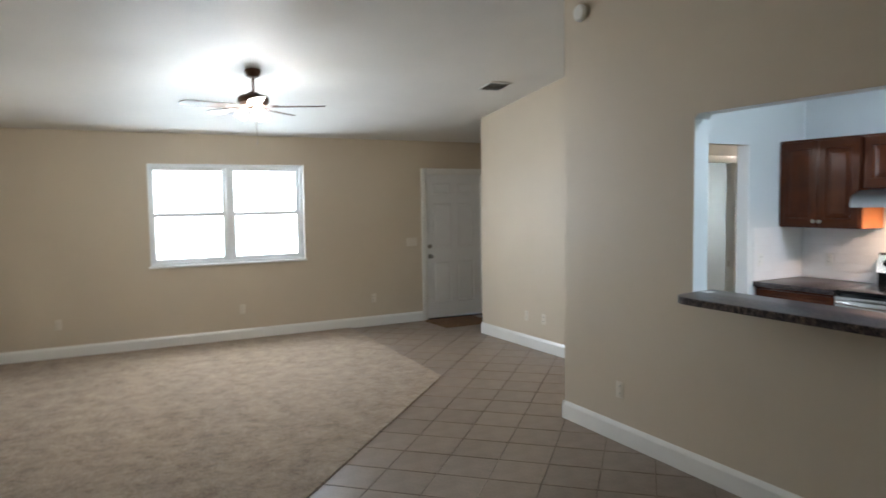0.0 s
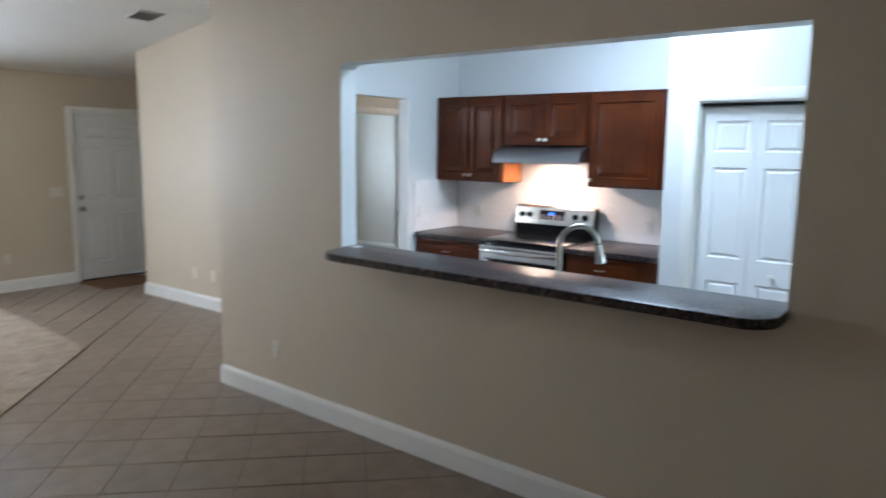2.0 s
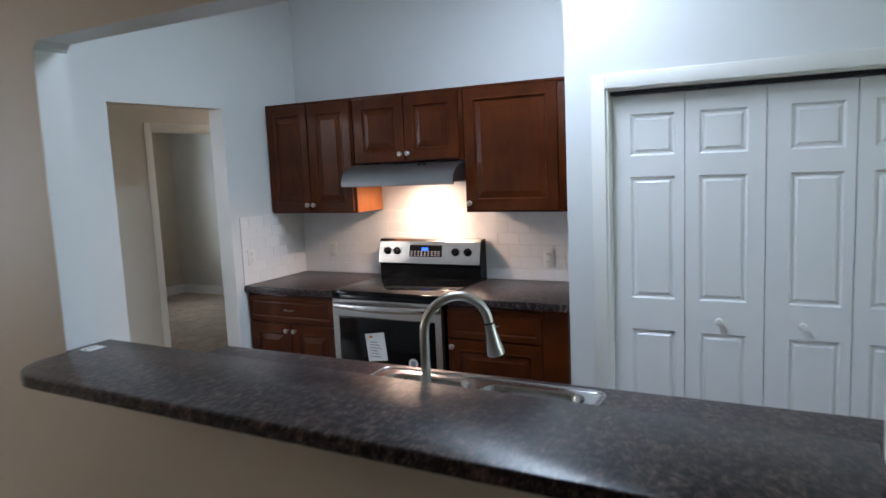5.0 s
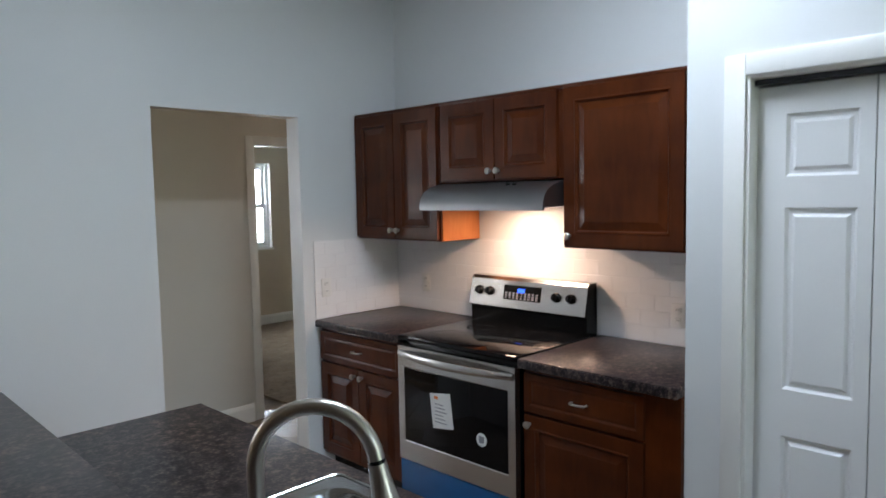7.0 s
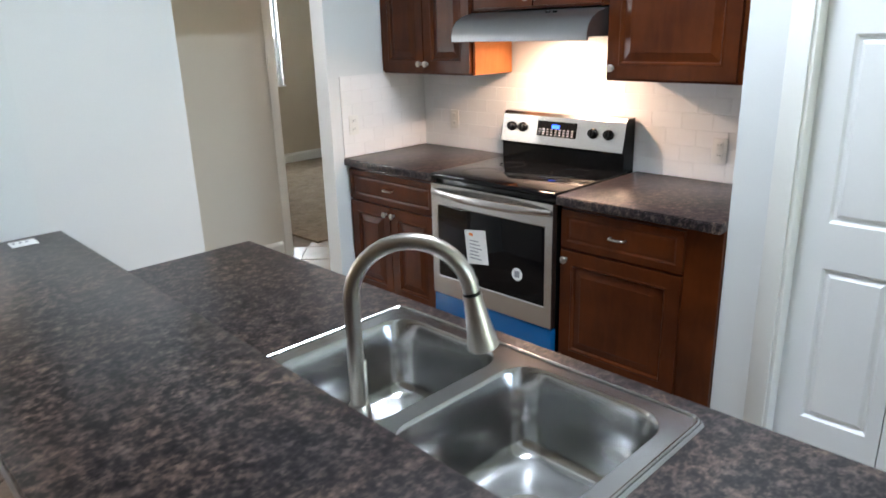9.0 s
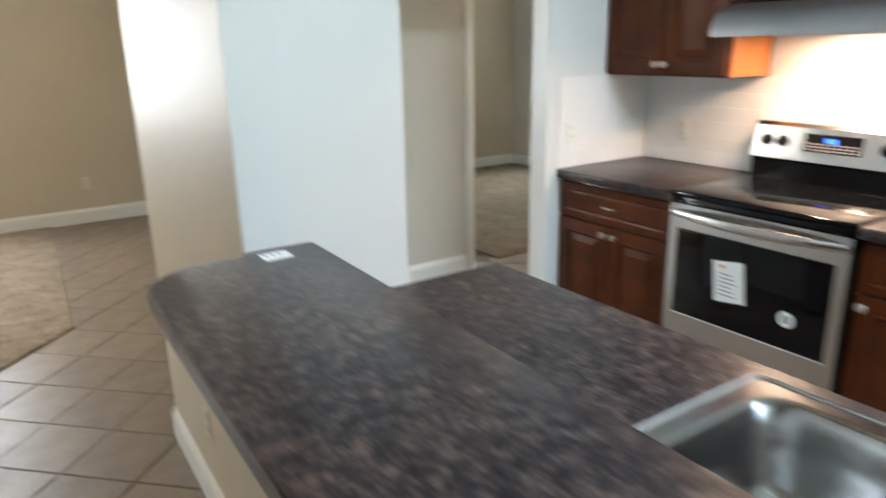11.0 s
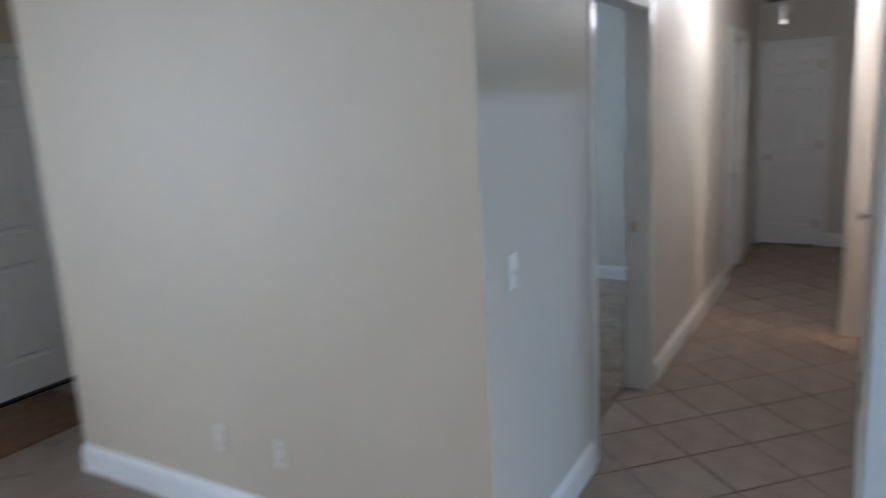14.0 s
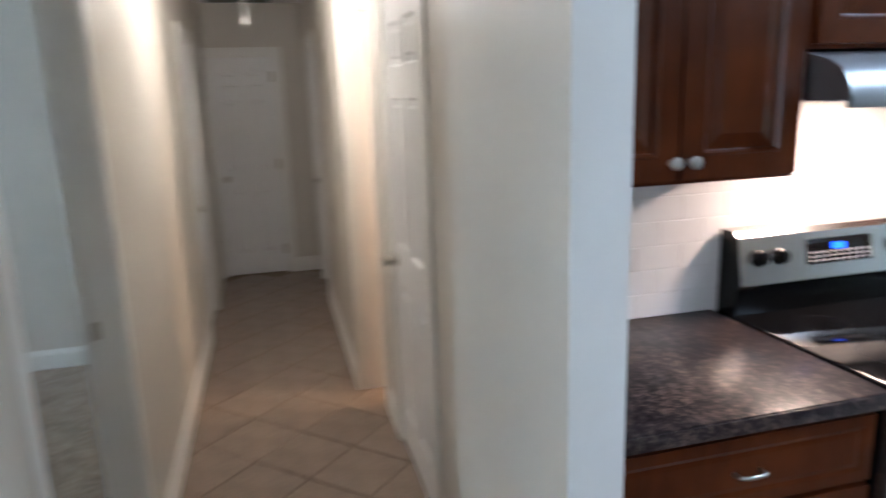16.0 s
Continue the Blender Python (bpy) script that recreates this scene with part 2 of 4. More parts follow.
BLADE = wood_mat("walnut_blade", (0.07, 0.04, 0.025), (0.16, 0.10, 0.065), 0.35)
GLASS = glass_mat("window_glass")
FROST = glow_mat("frosted_shade", (1.0, 0.90, 0.74), 5.0)
HALLGLOW = glow_mat("hall_dome", (1.0, 0.93, 0.82), 1.6)
HOODGLOW = glow_mat("hood_lens", (1.0, 0.80, 0.52), 3.0)
KITGLOW = glow_mat("kitchen_diffuser", (0.88, 0.94, 1.0), 0.6)
BLUELED = glow_mat("blue_display", (0.02, 0.10, 1.0), 0.45)
ALUM = mat("white_vinyl", (0.80, 0.82, 0.82), 0.35, var=0.02, bump=0.0)
VENTM = mat("vent_enamel", (0.62, 0.62, 0.60), 0.4, var=0.04, bump=0.0)
GRILLEGREY = mat("dark_grey_grille", (0.16, 0.14, 0.12), 0.7, var=0.15, bump=0.0)
GRASS = mat("lawn", (0.09, 0.14, 0.045), 0.9, var=0.35, scale=0.6, fine=40, bump=0.6)

# ---- mesh helpers ----


def box(bm, x0, x1, y0, y1, z0, z1, bevel=0.0, mi=0):
    vs = bmesh.ops.create_cube(bm, size=1.0)["verts"]
    for v in vs:
        v.co = ((x0 + x1) / 2 + v.co.x * (x1 - x0), (y0 + y1) / 2 + v.co.y * (y1 - y0), (z0 + z1) / 2 + v.co.z * (z1 - z0))
    fs = {f for v in vs for f in v.link_faces}
    for f in fs:
        f.material_index = mi
    if bevel:
        es = {e for v in vs for e in v.link_edges}
        bmesh.ops.bevel(bm, geom=list(es), offset=bevel, segments=2, affect="EDGES", profile=0.5)
    return vs


def cyl(bm, c, r, h, axis="z", seg=24, r2=None, bevel=0.0):
    vs = bmesh.ops.create_cone(bm, cap_ends=True, segments=seg, radius1=r, radius2=r if r2 is None else r2, depth=h)["verts"]
    rot = {"z": Matrix(), "x": Matrix.Rotation(radians(90), 4, "Y"), "y": Matrix.Rotation(radians(-90), 4, "X")}[axis]
    for v in vs:
        v.co = rot @ v.co + Vector(c)
    if bevel:
        es = {e for v in vs for e in v.link_edges if len(e.link_faces) == 2 and e.calc_face_angle(0) > 1.0}
        bmesh.ops.bevel(bm, geom=list(es), offset=bevel, segments=2, affect="EDGES", profile=0.5)
    return vs


def ball(bm, c, r, sx=1, sy=1, sz=1, u=20, v=12):
    vs = bmesh.ops.create_uvsphere(bm, u_segments=u, v_segments=v, radius=r)["verts"]
    for p in vs:
        p.co = (c[0] + p.co.x * sx, c[1] + p.co.y * sy, c[2] + p.co.z * sz)
    return vs


def lathe(bm, prof, c, axis="z", seg=28, caps=True):
    """Spins a list of (radius, height) round an axis through c."""
    rings = []
    for r, h in prof:
        ring = []
        for k in range(seg):
            a = 2 * math.pi * k / seg
            p = Vector((r * math.cos(a), r * math.sin(a), h))
            if axis == "y":
                p = Vector((p.x, p.z, p.y))
            if axis == "x":
                p = Vector((p.z, p.x, p.y))
            ring.append(bm.verts.new(p + Vector(c)))
        rings.append(ring)
    for a, b in zip(rings, rings[1:]):
        for k in range(seg):
            bm.faces.new((a[k], a[(k + 1) % seg], b[(k + 1) % seg], b[k]))
    for ring in (rings[0], rings[-1]) if caps else ():
        try:
            bm.faces.new(ring)
        except ValueError:
            pass
    bmesh.ops.recalc_face_normals(bm, faces=bm.faces[:])


def tube(bm, pts, r, seg=12):
    """A round tube along points; r may be a list."""
    pts = [Vector(p) for p in pts]
    rs = r if isinstance(r, (list, tuple)) else [r] * len(pts)
    rings, up = [], Vector((0.13, 0.97, 0.2)).normalized()
    for i, p in enumerate(pts):
        d = (pts[min(i + 1, len(pts) - 1)] - pts[max(i - 1, 0)]).normalized()
        a = d.cross(up)
        if a.length < 1e-3:
            a = d.cross(Vector((1, 0, 0)))
        a.normalize()
        b = d.cross(a).normalized()
        rings.append([bm.verts.new(p + rs[i] * (math.cos(t) * a + math.sin(t) * b)) for t in [2 * math.pi * k / seg for k in range(seg)]])
    for a, b in zip(rings, rings[1:]):
        for k in range(seg):
            bm.faces.new((a[k], a[(k + 1) % seg], b[(k + 1) % seg], b[k]))
    bm.faces.new(rings[0])
    bm.faces.new(rings[-1])
    bmesh.ops.recalc_face_normals(bm, faces=bm.faces[:])


def smooth_by_angle(me, deg=35):
    me.shade_smooth()
    bm = bmesh.new()
    bm.from_mesh(me)
    for e in bm.edges:
        e.smooth = len(e.link_faces) == 2 and e.calc_face_angle(0) < radians(deg)
    bm.to_mesh(me)
    bm.free()


def part(name, bm, material, parent=None, label="", smooth=True, at=None):
    me = bpy.data.meshes.new(name)
    bm.to_mesh(me)
    bm.free()
    for m in material if isinstance(material, (list, tuple)) else [material]:
        me.materials.append(m)
    if smooth:
        smooth_by_angle(me)
    ob = new(name, me)
    if parent is not None:
        ob.parent = parent
    if at is not None:
        ob.matrix_basis = at
    if label:
        ob["label"] = label
    return ob


def boxpart(name, dims, material, parent=None, bevel=0.003, label=""):
    bm = bmesh.new()
    box(bm, *dims, bevel=bevel)
    return part(name, bm, material, parent, label)


def thing(name, m, label, category, group="", kind=""):
    ob = new(name)
    ob.empty_display_size = 0.05
    ob.matrix_basis = m
    return tagged(ob, label, category, group, kind)


# ---- plan ----
YW, XL, YS, XB = 4.41, -4.06, -6.5, 2.695
RIDGE, SLOPE, EAVE = -1.06, 0.15, 2.47
HF, KF = 0.015, -0.080          # hall face and kitchen face of the wall between them
HL, HX, HC = 1.05, 7.436, 2.44   # hall: left wall, end wall, ceiling
AX, AY = 1.265, 3.20             # wall beside the entry
SLANT, ASKEW = 0.028, 0.021      # the bar wall and the hall are a little out of square


def vault(y):
    return EAVE + SLOPE * ((YW - y) if y > RIDGE else (YW - RIDGE) - (RIDGE - y))


def clip_vault(bm, lift=0.04):
    """Cuts a wall off just above the sloped ceiling."""
    for s in (1, -1):
        geom = bm.verts[:] + bm.edges[:] + bm.faces[:]
        n = Vector((0, SLOPE * s, 1)).normalized()
        r = bmesh.ops.bisect_plane(bm, geom=geom, plane_co=(0, RIDGE, vault(RIDGE) + lift), plane_no=n, clear_outer=True)
        cut = [e for e in r["geom_cut"] if isinstance(e, bmesh.types.BMEdge)]
        if cut:
            bmesh.ops.holes_fill(bm, edges=cut, sides=0)


def wall(name, axis, lo, hi, a0, a1, height, holes, rule, mats, label, vaulted=False, z0=0.0):
    """A wall across lo..hi on the axis, from a0 to a1 along the other one, with holes (a, b, z0, z1) through it.
    rule(normal, centre) gives each face its paint."""
    bm = bmesh.new()
    cuts_a = sorted({a0, a1, *[h[0] for h in holes], *[h[1] for h in holes]})
    cuts_z = sorted({z0, height, *[h[2] for h in holes], *[h[3] for h in holes]})
    cuts_z = [z for z in cuts_z if z0 <= z <= height]

    def solid(i, j):
        if not (0 <= i < len(cuts_a) - 1 and 0 <= j < len(cuts_z) - 1):
            return False
        ca, cz = (cuts_a[i] + cuts_a[i + 1]) / 2, (cuts_z[j] + cuts_z[j + 1]) / 2
        return not any(h[0] < ca < h[1] and h[2] < cz < h[3] for h in holes)

    def p(t, a, z):
        return (t, a, z) if axis == "x" else (a, t, z)

    for i in range(len(cuts_a) - 1):
        for j in range(len(cuts_z) - 1):
            if not solid(i, j):
                continue
            a, b, c, d = cuts_a[i], cuts_a[i + 1], cuts_z[j], cuts_z[j + 1]
            quads = [[(lo, a, c), (lo, b, c), (lo, b, d), (lo, a, d)], [(hi, a, c), (hi, b, c), (hi, b, d), (hi, a, d)]]
            if not solid(i - 1, j):
                quads.append([(lo, a, c), (hi, a, c), (hi, a, d), (lo, a, d)])
            if not solid(i + 1, j):
                quads.append([(lo, b, c), (hi, b, c), (hi, b, d), (lo, b, d)])
            if not solid(i, j - 1):
                quads.append([(lo, a, c), (hi, a, c), (hi, b, c), (lo, b, c)])
            if not solid(i, j + 1):
                quads.append([(lo, a, d), (hi, a, d), (hi, b, d), (lo, b, d)])
            for q in quads:
                bm.faces.new([bm.verts.new(p(*v)) for v in q])
    bmesh.ops.remove_doubles(bm, verts=bm.verts[:], dist=1e-5)
    bmesh.ops.recalc_face_normals(bm, faces=bm.faces[:])
    if vaulted:
        clip_vault(bm)
    bm.normal_update()
    for f in bm.faces:
        f.material_index = rule(f.normal, f.calc_center_median())
    return tagged(part(name, bm, mats, smooth=False), label, "wall", kind="structure")

# ---- structure ----
def slab(name, dims, material, label, cat):
    bm = bmesh.new()
    box(bm, *dims)
    return tagged(part(name, bm, material, smooth=False), label, cat, kind="structure")


beige = lambda n, c: 0
wall("wall_pass_through", "x", 0.0, 0.12, YS, HF, 3.6, [(-3.612, -1.223, 1.064, 2.142)],
     lambda n, c: 0 if n.x < -0.5 or (n.y > 0.5 and c.y > -0.1) else 1, [BEIGE, WHITE], "beige painted wall with a wide kitchen pass-through", True)
wall("wall_kitchen_side", "y", KF, HF, 0.12, 1.946, 3.6, [(1.097, 1.946, -0.1, 2.10)],
     lambda n, c: 1 if n.y < -0.5 or abs(n.x) > 0.5 else 0, [BEIGE, WHITE], "wall between kitchen and hall with an open doorway", True)
HS, HS2, BX = 0.040, 0.160, 4.51   # hall south face, near and far part, and where it steps
wall("wall_hall_south", "y", KF, HS, 1.946, BX, 3.6, [(3.10, 3.86, -0.1, 2.04), (4.24, BX, -0.1, 2.04)],
     lambda n, c: 1 if (n.y < -0.5 and c.x < 2.8) or (n.x < -0.5 and c.x < 2.1) else 0, [GREY, WHITE], "warm grey hall wall with two doorways", True)
wall("wall_hall_south_far", "y", KF, HS2, BX, HX, 2.6, [(6.35, 7.05, -0.1, 2.04)], beige, [GREY], "warm grey hall wall past the bathroom door")
# hall end face takes the bounce-lightened grey
wall("wall_entry", "x", AX, AX + 0.12, HL, AY, 3.6, [], lambda n, c: 1 if n.y < -0.5 else 0, [BEIGE, GREY], "beige painted wall beside the entry", True)
wall("wall_hall_header", "x", AX, AX + 0.12, HF, HL, 3.6, [], beige, [BEIGE], "beige wall above the hall mouth", True, z0=HC)
wall("wall_hall_north", "y", HL, HL + 0.12, AX + 0.12, HX, 2.6, [(2.30, 3.18, -0.1, 2.04), (5.66, 6.41, -0.1, 2.04)],
     lambda n, c: 0, [GREY], "hall wall with doorways, grey lightened for kitchen bounce light")
wall("wall_hall_end", "x", HX, HX + 0.12, KF, HL + 0.12, 2.6, [(0.45, 1.02, -0.1, 2.0)], beige, [GREY], "warm grey wall at the end of the hall")
wall("wall_nook_south", "y", AY - 0.12, AY, AX + 0.12, 2.50, 3.6, [], beige, [BEIGE], "beige wall of the entry nook", True)
wall("wall_nook_east", "x", 2.50, 2.62, AY - 0.12, YW, 3.6, [], beige, [BEIGE], "beige wall of the entry nook", True)
wall("wall_north", "y", YW, YW + 0.15, XL - 0.12, 8.0, 3.6, [(-2.42, -0.605, 0.945, 2.122), (1.11, 2.03, -0.1, 2.03), (4.14, 4.50, 1.0, 2.09)],
     lambda n, c: 1 if abs(n.x) > 0.5 or abs(n.z) > 0.5 else 0, [BEIGE, TRIM], "beige front wall with window and entry door", True)
wall("wall_west", "x", XL - 0.12, XL, YS, YW, 3.6, [], beige, [BEIGE], "beige living room wall", True)
wall("wall_south", "y", YS - 0.15, YS, XL - 0.12, XB + 0.12, 3.6, [(0.45, 2.35, 0.05, 2.1)], beige, [BEIGE], "beige rear wall with an unseen, assumed patio door opening", True)
wall("wall_kitchen_east", "x", XB, XB + 0.12, YS, KF, 3.6, [], beige, [WHITE], "white painted kitchen wall", True)
PW = -2.35
wall("wall_pantry_front", "x", 2.08, 2.18, -4.40, PW, 3.6, [(-4.04, -2.557, -0.1, 2.025)], beige, [WHITE], "white pantry wall with bifold doors", True)
wall("wall_pantry_side", "y", PW - 0.10, PW, 2.18, XB, 3.6, [], beige, [WHITE], "white side wall of the pantry", True)
wall("wall_pantry_end", "y", -4.50, -4.40, 2.08, XB, 3.6, [], beige, [WHITE], "white end wall of the pantry", True)
# unseen slabs added behind closed doors to stop outside light leaking in
slab("wall_closet_back", (HX + 0.075, HX + 0.12, 0.3, 1.1, -0.1, 2.3), GREY, "added slab blocking outside light behind the hall closet door", "wall")
slab("wall_far_north_back", (5.5, 6.5, HL + 0.07, HL + 0.115, -0.1, 2.3), GREY, "added slab blocking outside light behind the far hall door", "wall")
slab("wall_far_south_back", (6.2, 7.2, KF + 0.01, KF + 0.06, -0.1, 2.3), GREY, "added slab blocking outside light behind the far hall door", "wall")
wall("wall_bedroom_east", "x", 5.45, 5.57, HL + 0.12, YW, 2.6, [], beige, [GREY], "warm grey bedroom wall")
wall("wall_bath_south", "y", -2.1, -2.0, XB + 0.12, 5.4, 2.6, [], beige, [GREY], "plain bathroom wall")
wall("wall_bath_east", "x", 5.4, 5.5, -2.1, KF, 2.6, [], beige, [GREY], "plain bathroom wall")


bm = bmesh.new()
for ya, yb in ((RIDGE, YW + 0.15), (YS - 0.15, RIDGE)):
    vs = box(bm, XL - 0.12, 2.79, ya, yb, 0, 0.1)
    for v in vs:
        v.co.z += vault(v.co.y)
tagged(part("ceiling_vault", bm, CEIL, smooth=False), "white textured vaulted ceiling", "ceiling", kind="structure")
slab("ceiling_hall", (AX + 0.12, HX + 0.1, HF, HL, HC, HC + 0.1), CEIL, "flat white hall ceiling", "ceiling")
slab("ceiling_bedroom", (2.62, 5.57, HL + 0.03, YW, HC, HC + 0.1), CEIL, "flat white bedroom ceiling", "ceiling")
slab("ceiling_bath", (XB + 0.12, 5.5, -2.1, KF, HC, HC + 0.1), CEIL, "flat white bathroom ceiling", "ceiling")
floor = slab("floor", (XL - 0.1, HX + 0.2, YS - 0.1, YW + 0.1, -0.12, -0.006), GROUT, "diagonally laid beige ceramic tile floor", "floor")

# ground outside
bm = bmesh.new()
bmesh.ops.create_grid(bm, x_segments=40, y_segments=40, size=400)
bmesh.ops.translate(bm, verts=bm.verts[:], vec=(0, 0, -0.25))
tagged(part("ground", bm, GRASS, smooth=False), "sunlit green lawn round the house", "ground", kind="structure")

# carpet with its diagonal front edge, on the floor
CARPETLINE = [(XL, YW), (-0.03, YW), (-0.20, 1.575), (-2.95, -1.22), (-2.95, YS), (XL, YS)]


def carpet(name, outline, label):
    bm = bmesh.new()
    lo = [bm.verts.new((x, y, -0.004)) for x, y in outline]
    f = bm.faces.new(lo)
    up = bmesh.ops.extrude_face_region(bm, geom=[f])["geom"]
    top = [v for v in up if isinstance(v, bmesh.types.BMVert)]
    bmesh.ops.translate(bm, verts=top, vec=(0, 0, 0.017))
    bmesh.ops.recalc_face_normals(bm, faces=bm.faces[:])
    es = [e for e in bm.edges if e.verts[0] in top and e.verts[1] in top]
    bmesh.ops.bevel(bm, geom=es, offset=0.008, segments=2, affect="EDGES", profile=0.5)
    return tagged(part(name, bm, CARPET), label, "carpet", kind="structure")


carpet("carpet_living", CARPETLINE, "beige cut-pile living room carpet with a diagonal edge")
carpet("carpet_bedroom", [(2.62, YW), (2.62, 1.16), (5.45, 1.16), (5.45, YW)], "beige cut-pile bedroom carpet")

# ---- trim ----


def baseboard(name, axis, face, side, a0, a1, h=0.135):
    """A board against the wall face, on the side (+1 or -1) of it, with a rounded top edge."""
    bm = bmesh.new()
    t = 0.016
    prof = [(0, 0.0), (t, 0.0), (t, h - 0.03), (t - 0.004, h - 0.018), (t - 0.009, h - 0.008), (0.003, h), (0, h)]
    ends = []
    for a in (a0, a1):
        ends.append([bm.verts.new((face + side * d, a, z) if axis == "x" else (a, face + side * d, z)) for d, z in prof])
    n = len(prof)
    for k in range(n):
        bm.faces.new((ends[0][k], ends[0][(k + 1) % n], ends[1][(k + 1) % n], ends[1][k]))
    bm.faces.new(ends[0])
    bm.faces.new(ends[1])
    bmesh.ops.recalc_face_normals(bm, faces=bm.faces[:])
    return tagged(part(name, bm, TRIM, smooth=False), "white painted wooden baseboard along the wall", "baseboard", kind="structure")


baseboard("baseboard_pass_through", "x", 0.0, -1, YS, HF + 0.016)
baseboard("baseboard_stub_end", "y", HF, 1, 0.0, 1.097)
baseboard("baseboard_entry", "x", AX, -1, HL - 0.016, AY + 0.016)
baseboard("baseboard_hall_end_of_entry", "y", HL, -1, AX, 2.23)
baseboard("baseboard_nook", "y", AY, 1, AX, 2.5)
baseboard("baseboard_north", "y", YW, -1, XL, 1.04)
baseboard("baseboard_west", "x", XL, 1, YS, YW)
baseboard("baseboard_hall_north_a", "y", HL, -1, 3.25, 5.59)
baseboard("baseboard_hall_south_a", "y", HS, 1, 1.946, 3.03)
baseboard("baseboard_hall_south_b", "y", HS, 1, 3.93, 4.17)
baseboard("baseboard_hall_south_c", "y", HS2, 1, BX + 0.005, 6.28)
baseboard("baseboard_hall_end_a", "x", HX, -1, 1.09, HL)
baseboard("baseboard_hall_end_b", "x", HX, -1, HS2, 0.38)
baseboard("baseboard_bedroom_north", "y", YW, -1, 2.62, 5.45)
baseboard("baseboard_bedroom_east", "x", 5.45, -1, 1.17, YW)


def casing(name, axis, face, side, a0, a1, top, w=0.07, depth=0.10, proud=0.016, label="white painted door casing"):
    """Flat moulded trim round an opening a0..a1 with its jamb lining behind it."""
    th = thing(name, Matrix(), label, "trim", kind="structure")

    def bx(nm, d0, d1, p0, p1, z0, z1, bev=0.004):
        d0, d1 = sorted((face + side * d0, face + side * d1))
        dims = (d0, d1, p0, p1, z0, z1) if axis == "x" else (p0, p1, d0, d1, z0, z1)
        return boxpart(nm, dims, TRIM, th, bev)

    bx("side_trim", 0.0, proud, a0 - w, a0 + 0.004, 0, top + w)
    bx("side_trim", 0.0, proud, a1 - 0.004, a1 + w, 0, top + w)
    bx("head_trim", 0.0, proud - 0.0005, a0 + 0.004, a1 - 0.004, top - 0.004, top + w)
    bx("jamb_lining", -depth, 0.001, a0 - 0.002, a0 + 0.016, 0, top, 0.002)
    bx("jamb_lining", -depth, 0.001, a1 - 0.016, a1 + 0.002, 0, top, 0.002)
    bx("head_lining", -depth, 0.001, a0 + 0.016, a1 - 0.016, top - 0.016, top + 0.002, 0.002)
    return th


casing("casing_front_door", "y", YW, -1, 1.11, 2.03, 2.03)
casing("casing_bedroom", "y", HL, -1, 2.30, 3.18, 2.04, w=0.055, depth=0.12, proud=0.007)
casing("casing_hall_far_north", "y", HL, -1, 5.66, 6.41, 2.04, depth=0.12)
casing("casing_linen", "y", HS, 1, 3.10, 3.86, 2.04)
casing("casing_hall_far_south", "y", HS2, 1, 6.35, 7.05, 2.04)
casing("casing_hall_end", "x", HX, -1, 0.45, 1.02, 2.0)
casing("casing_pantry", "x", 2.08, -1, -4.04, -2.557, 2.025, w=0.068)

# ---- doors ----


def raised_panel(bm, x0, x1, z0, z1, y, depth=0.010, lip=0.028):
    """A sunk moulding round a raised field on the face y (facing -y)."""
    steps = [(0.0, 0.0), (0.010, depth), (lip, depth), (lip + 0.012, 0.002)]
    rings = []
    for d, s in steps:
        rings.append([bm.verts.new(c) for c in ((x0 + d, y + s, z0 + d), (x1 - d, y + s, z0 + d), (x1 - d, y + s, z1 - d), (x0 + d, y + s, z1 - d))])
    for a, b in zip(rings, rings[1:]):
        for k in range(4):
            bm.faces.new((a[k], a[(k + 1) % 4], b[(k + 1) % 4], b[k]))
    bm.faces.new(rings[-1])


def cabinet_panel(bm, x0, x1, z0, z1, y, depth, lip):
    """A beaded inner edge, a groove and a wide slope up to the raised field."""
    steps = [(0.0, 0.0), (0.003, -0.0022), (0.007, -0.0022), (0.012, 0.003), (0.015, depth), (0.020, depth), (0.020 + lip, 0.0015), (0.023 + lip, 0.0)]
    rings = [[bm.verts.new(c) for c in ((x0 + d, y + e, z0 + d), (x1 - d, y + e, z0 + d), (x1 - d, y + e, z1 - d), (x0 + d, y + e, z1 - d))] for d, e in steps]
    for a, b in zip(rings, rings[1:]):
        for k in range(4):
            bm.faces.new((a[k], a[(k + 1) % 4], b[(k + 1) % 4], b[k]))
    bm.faces.new(rings[-1])


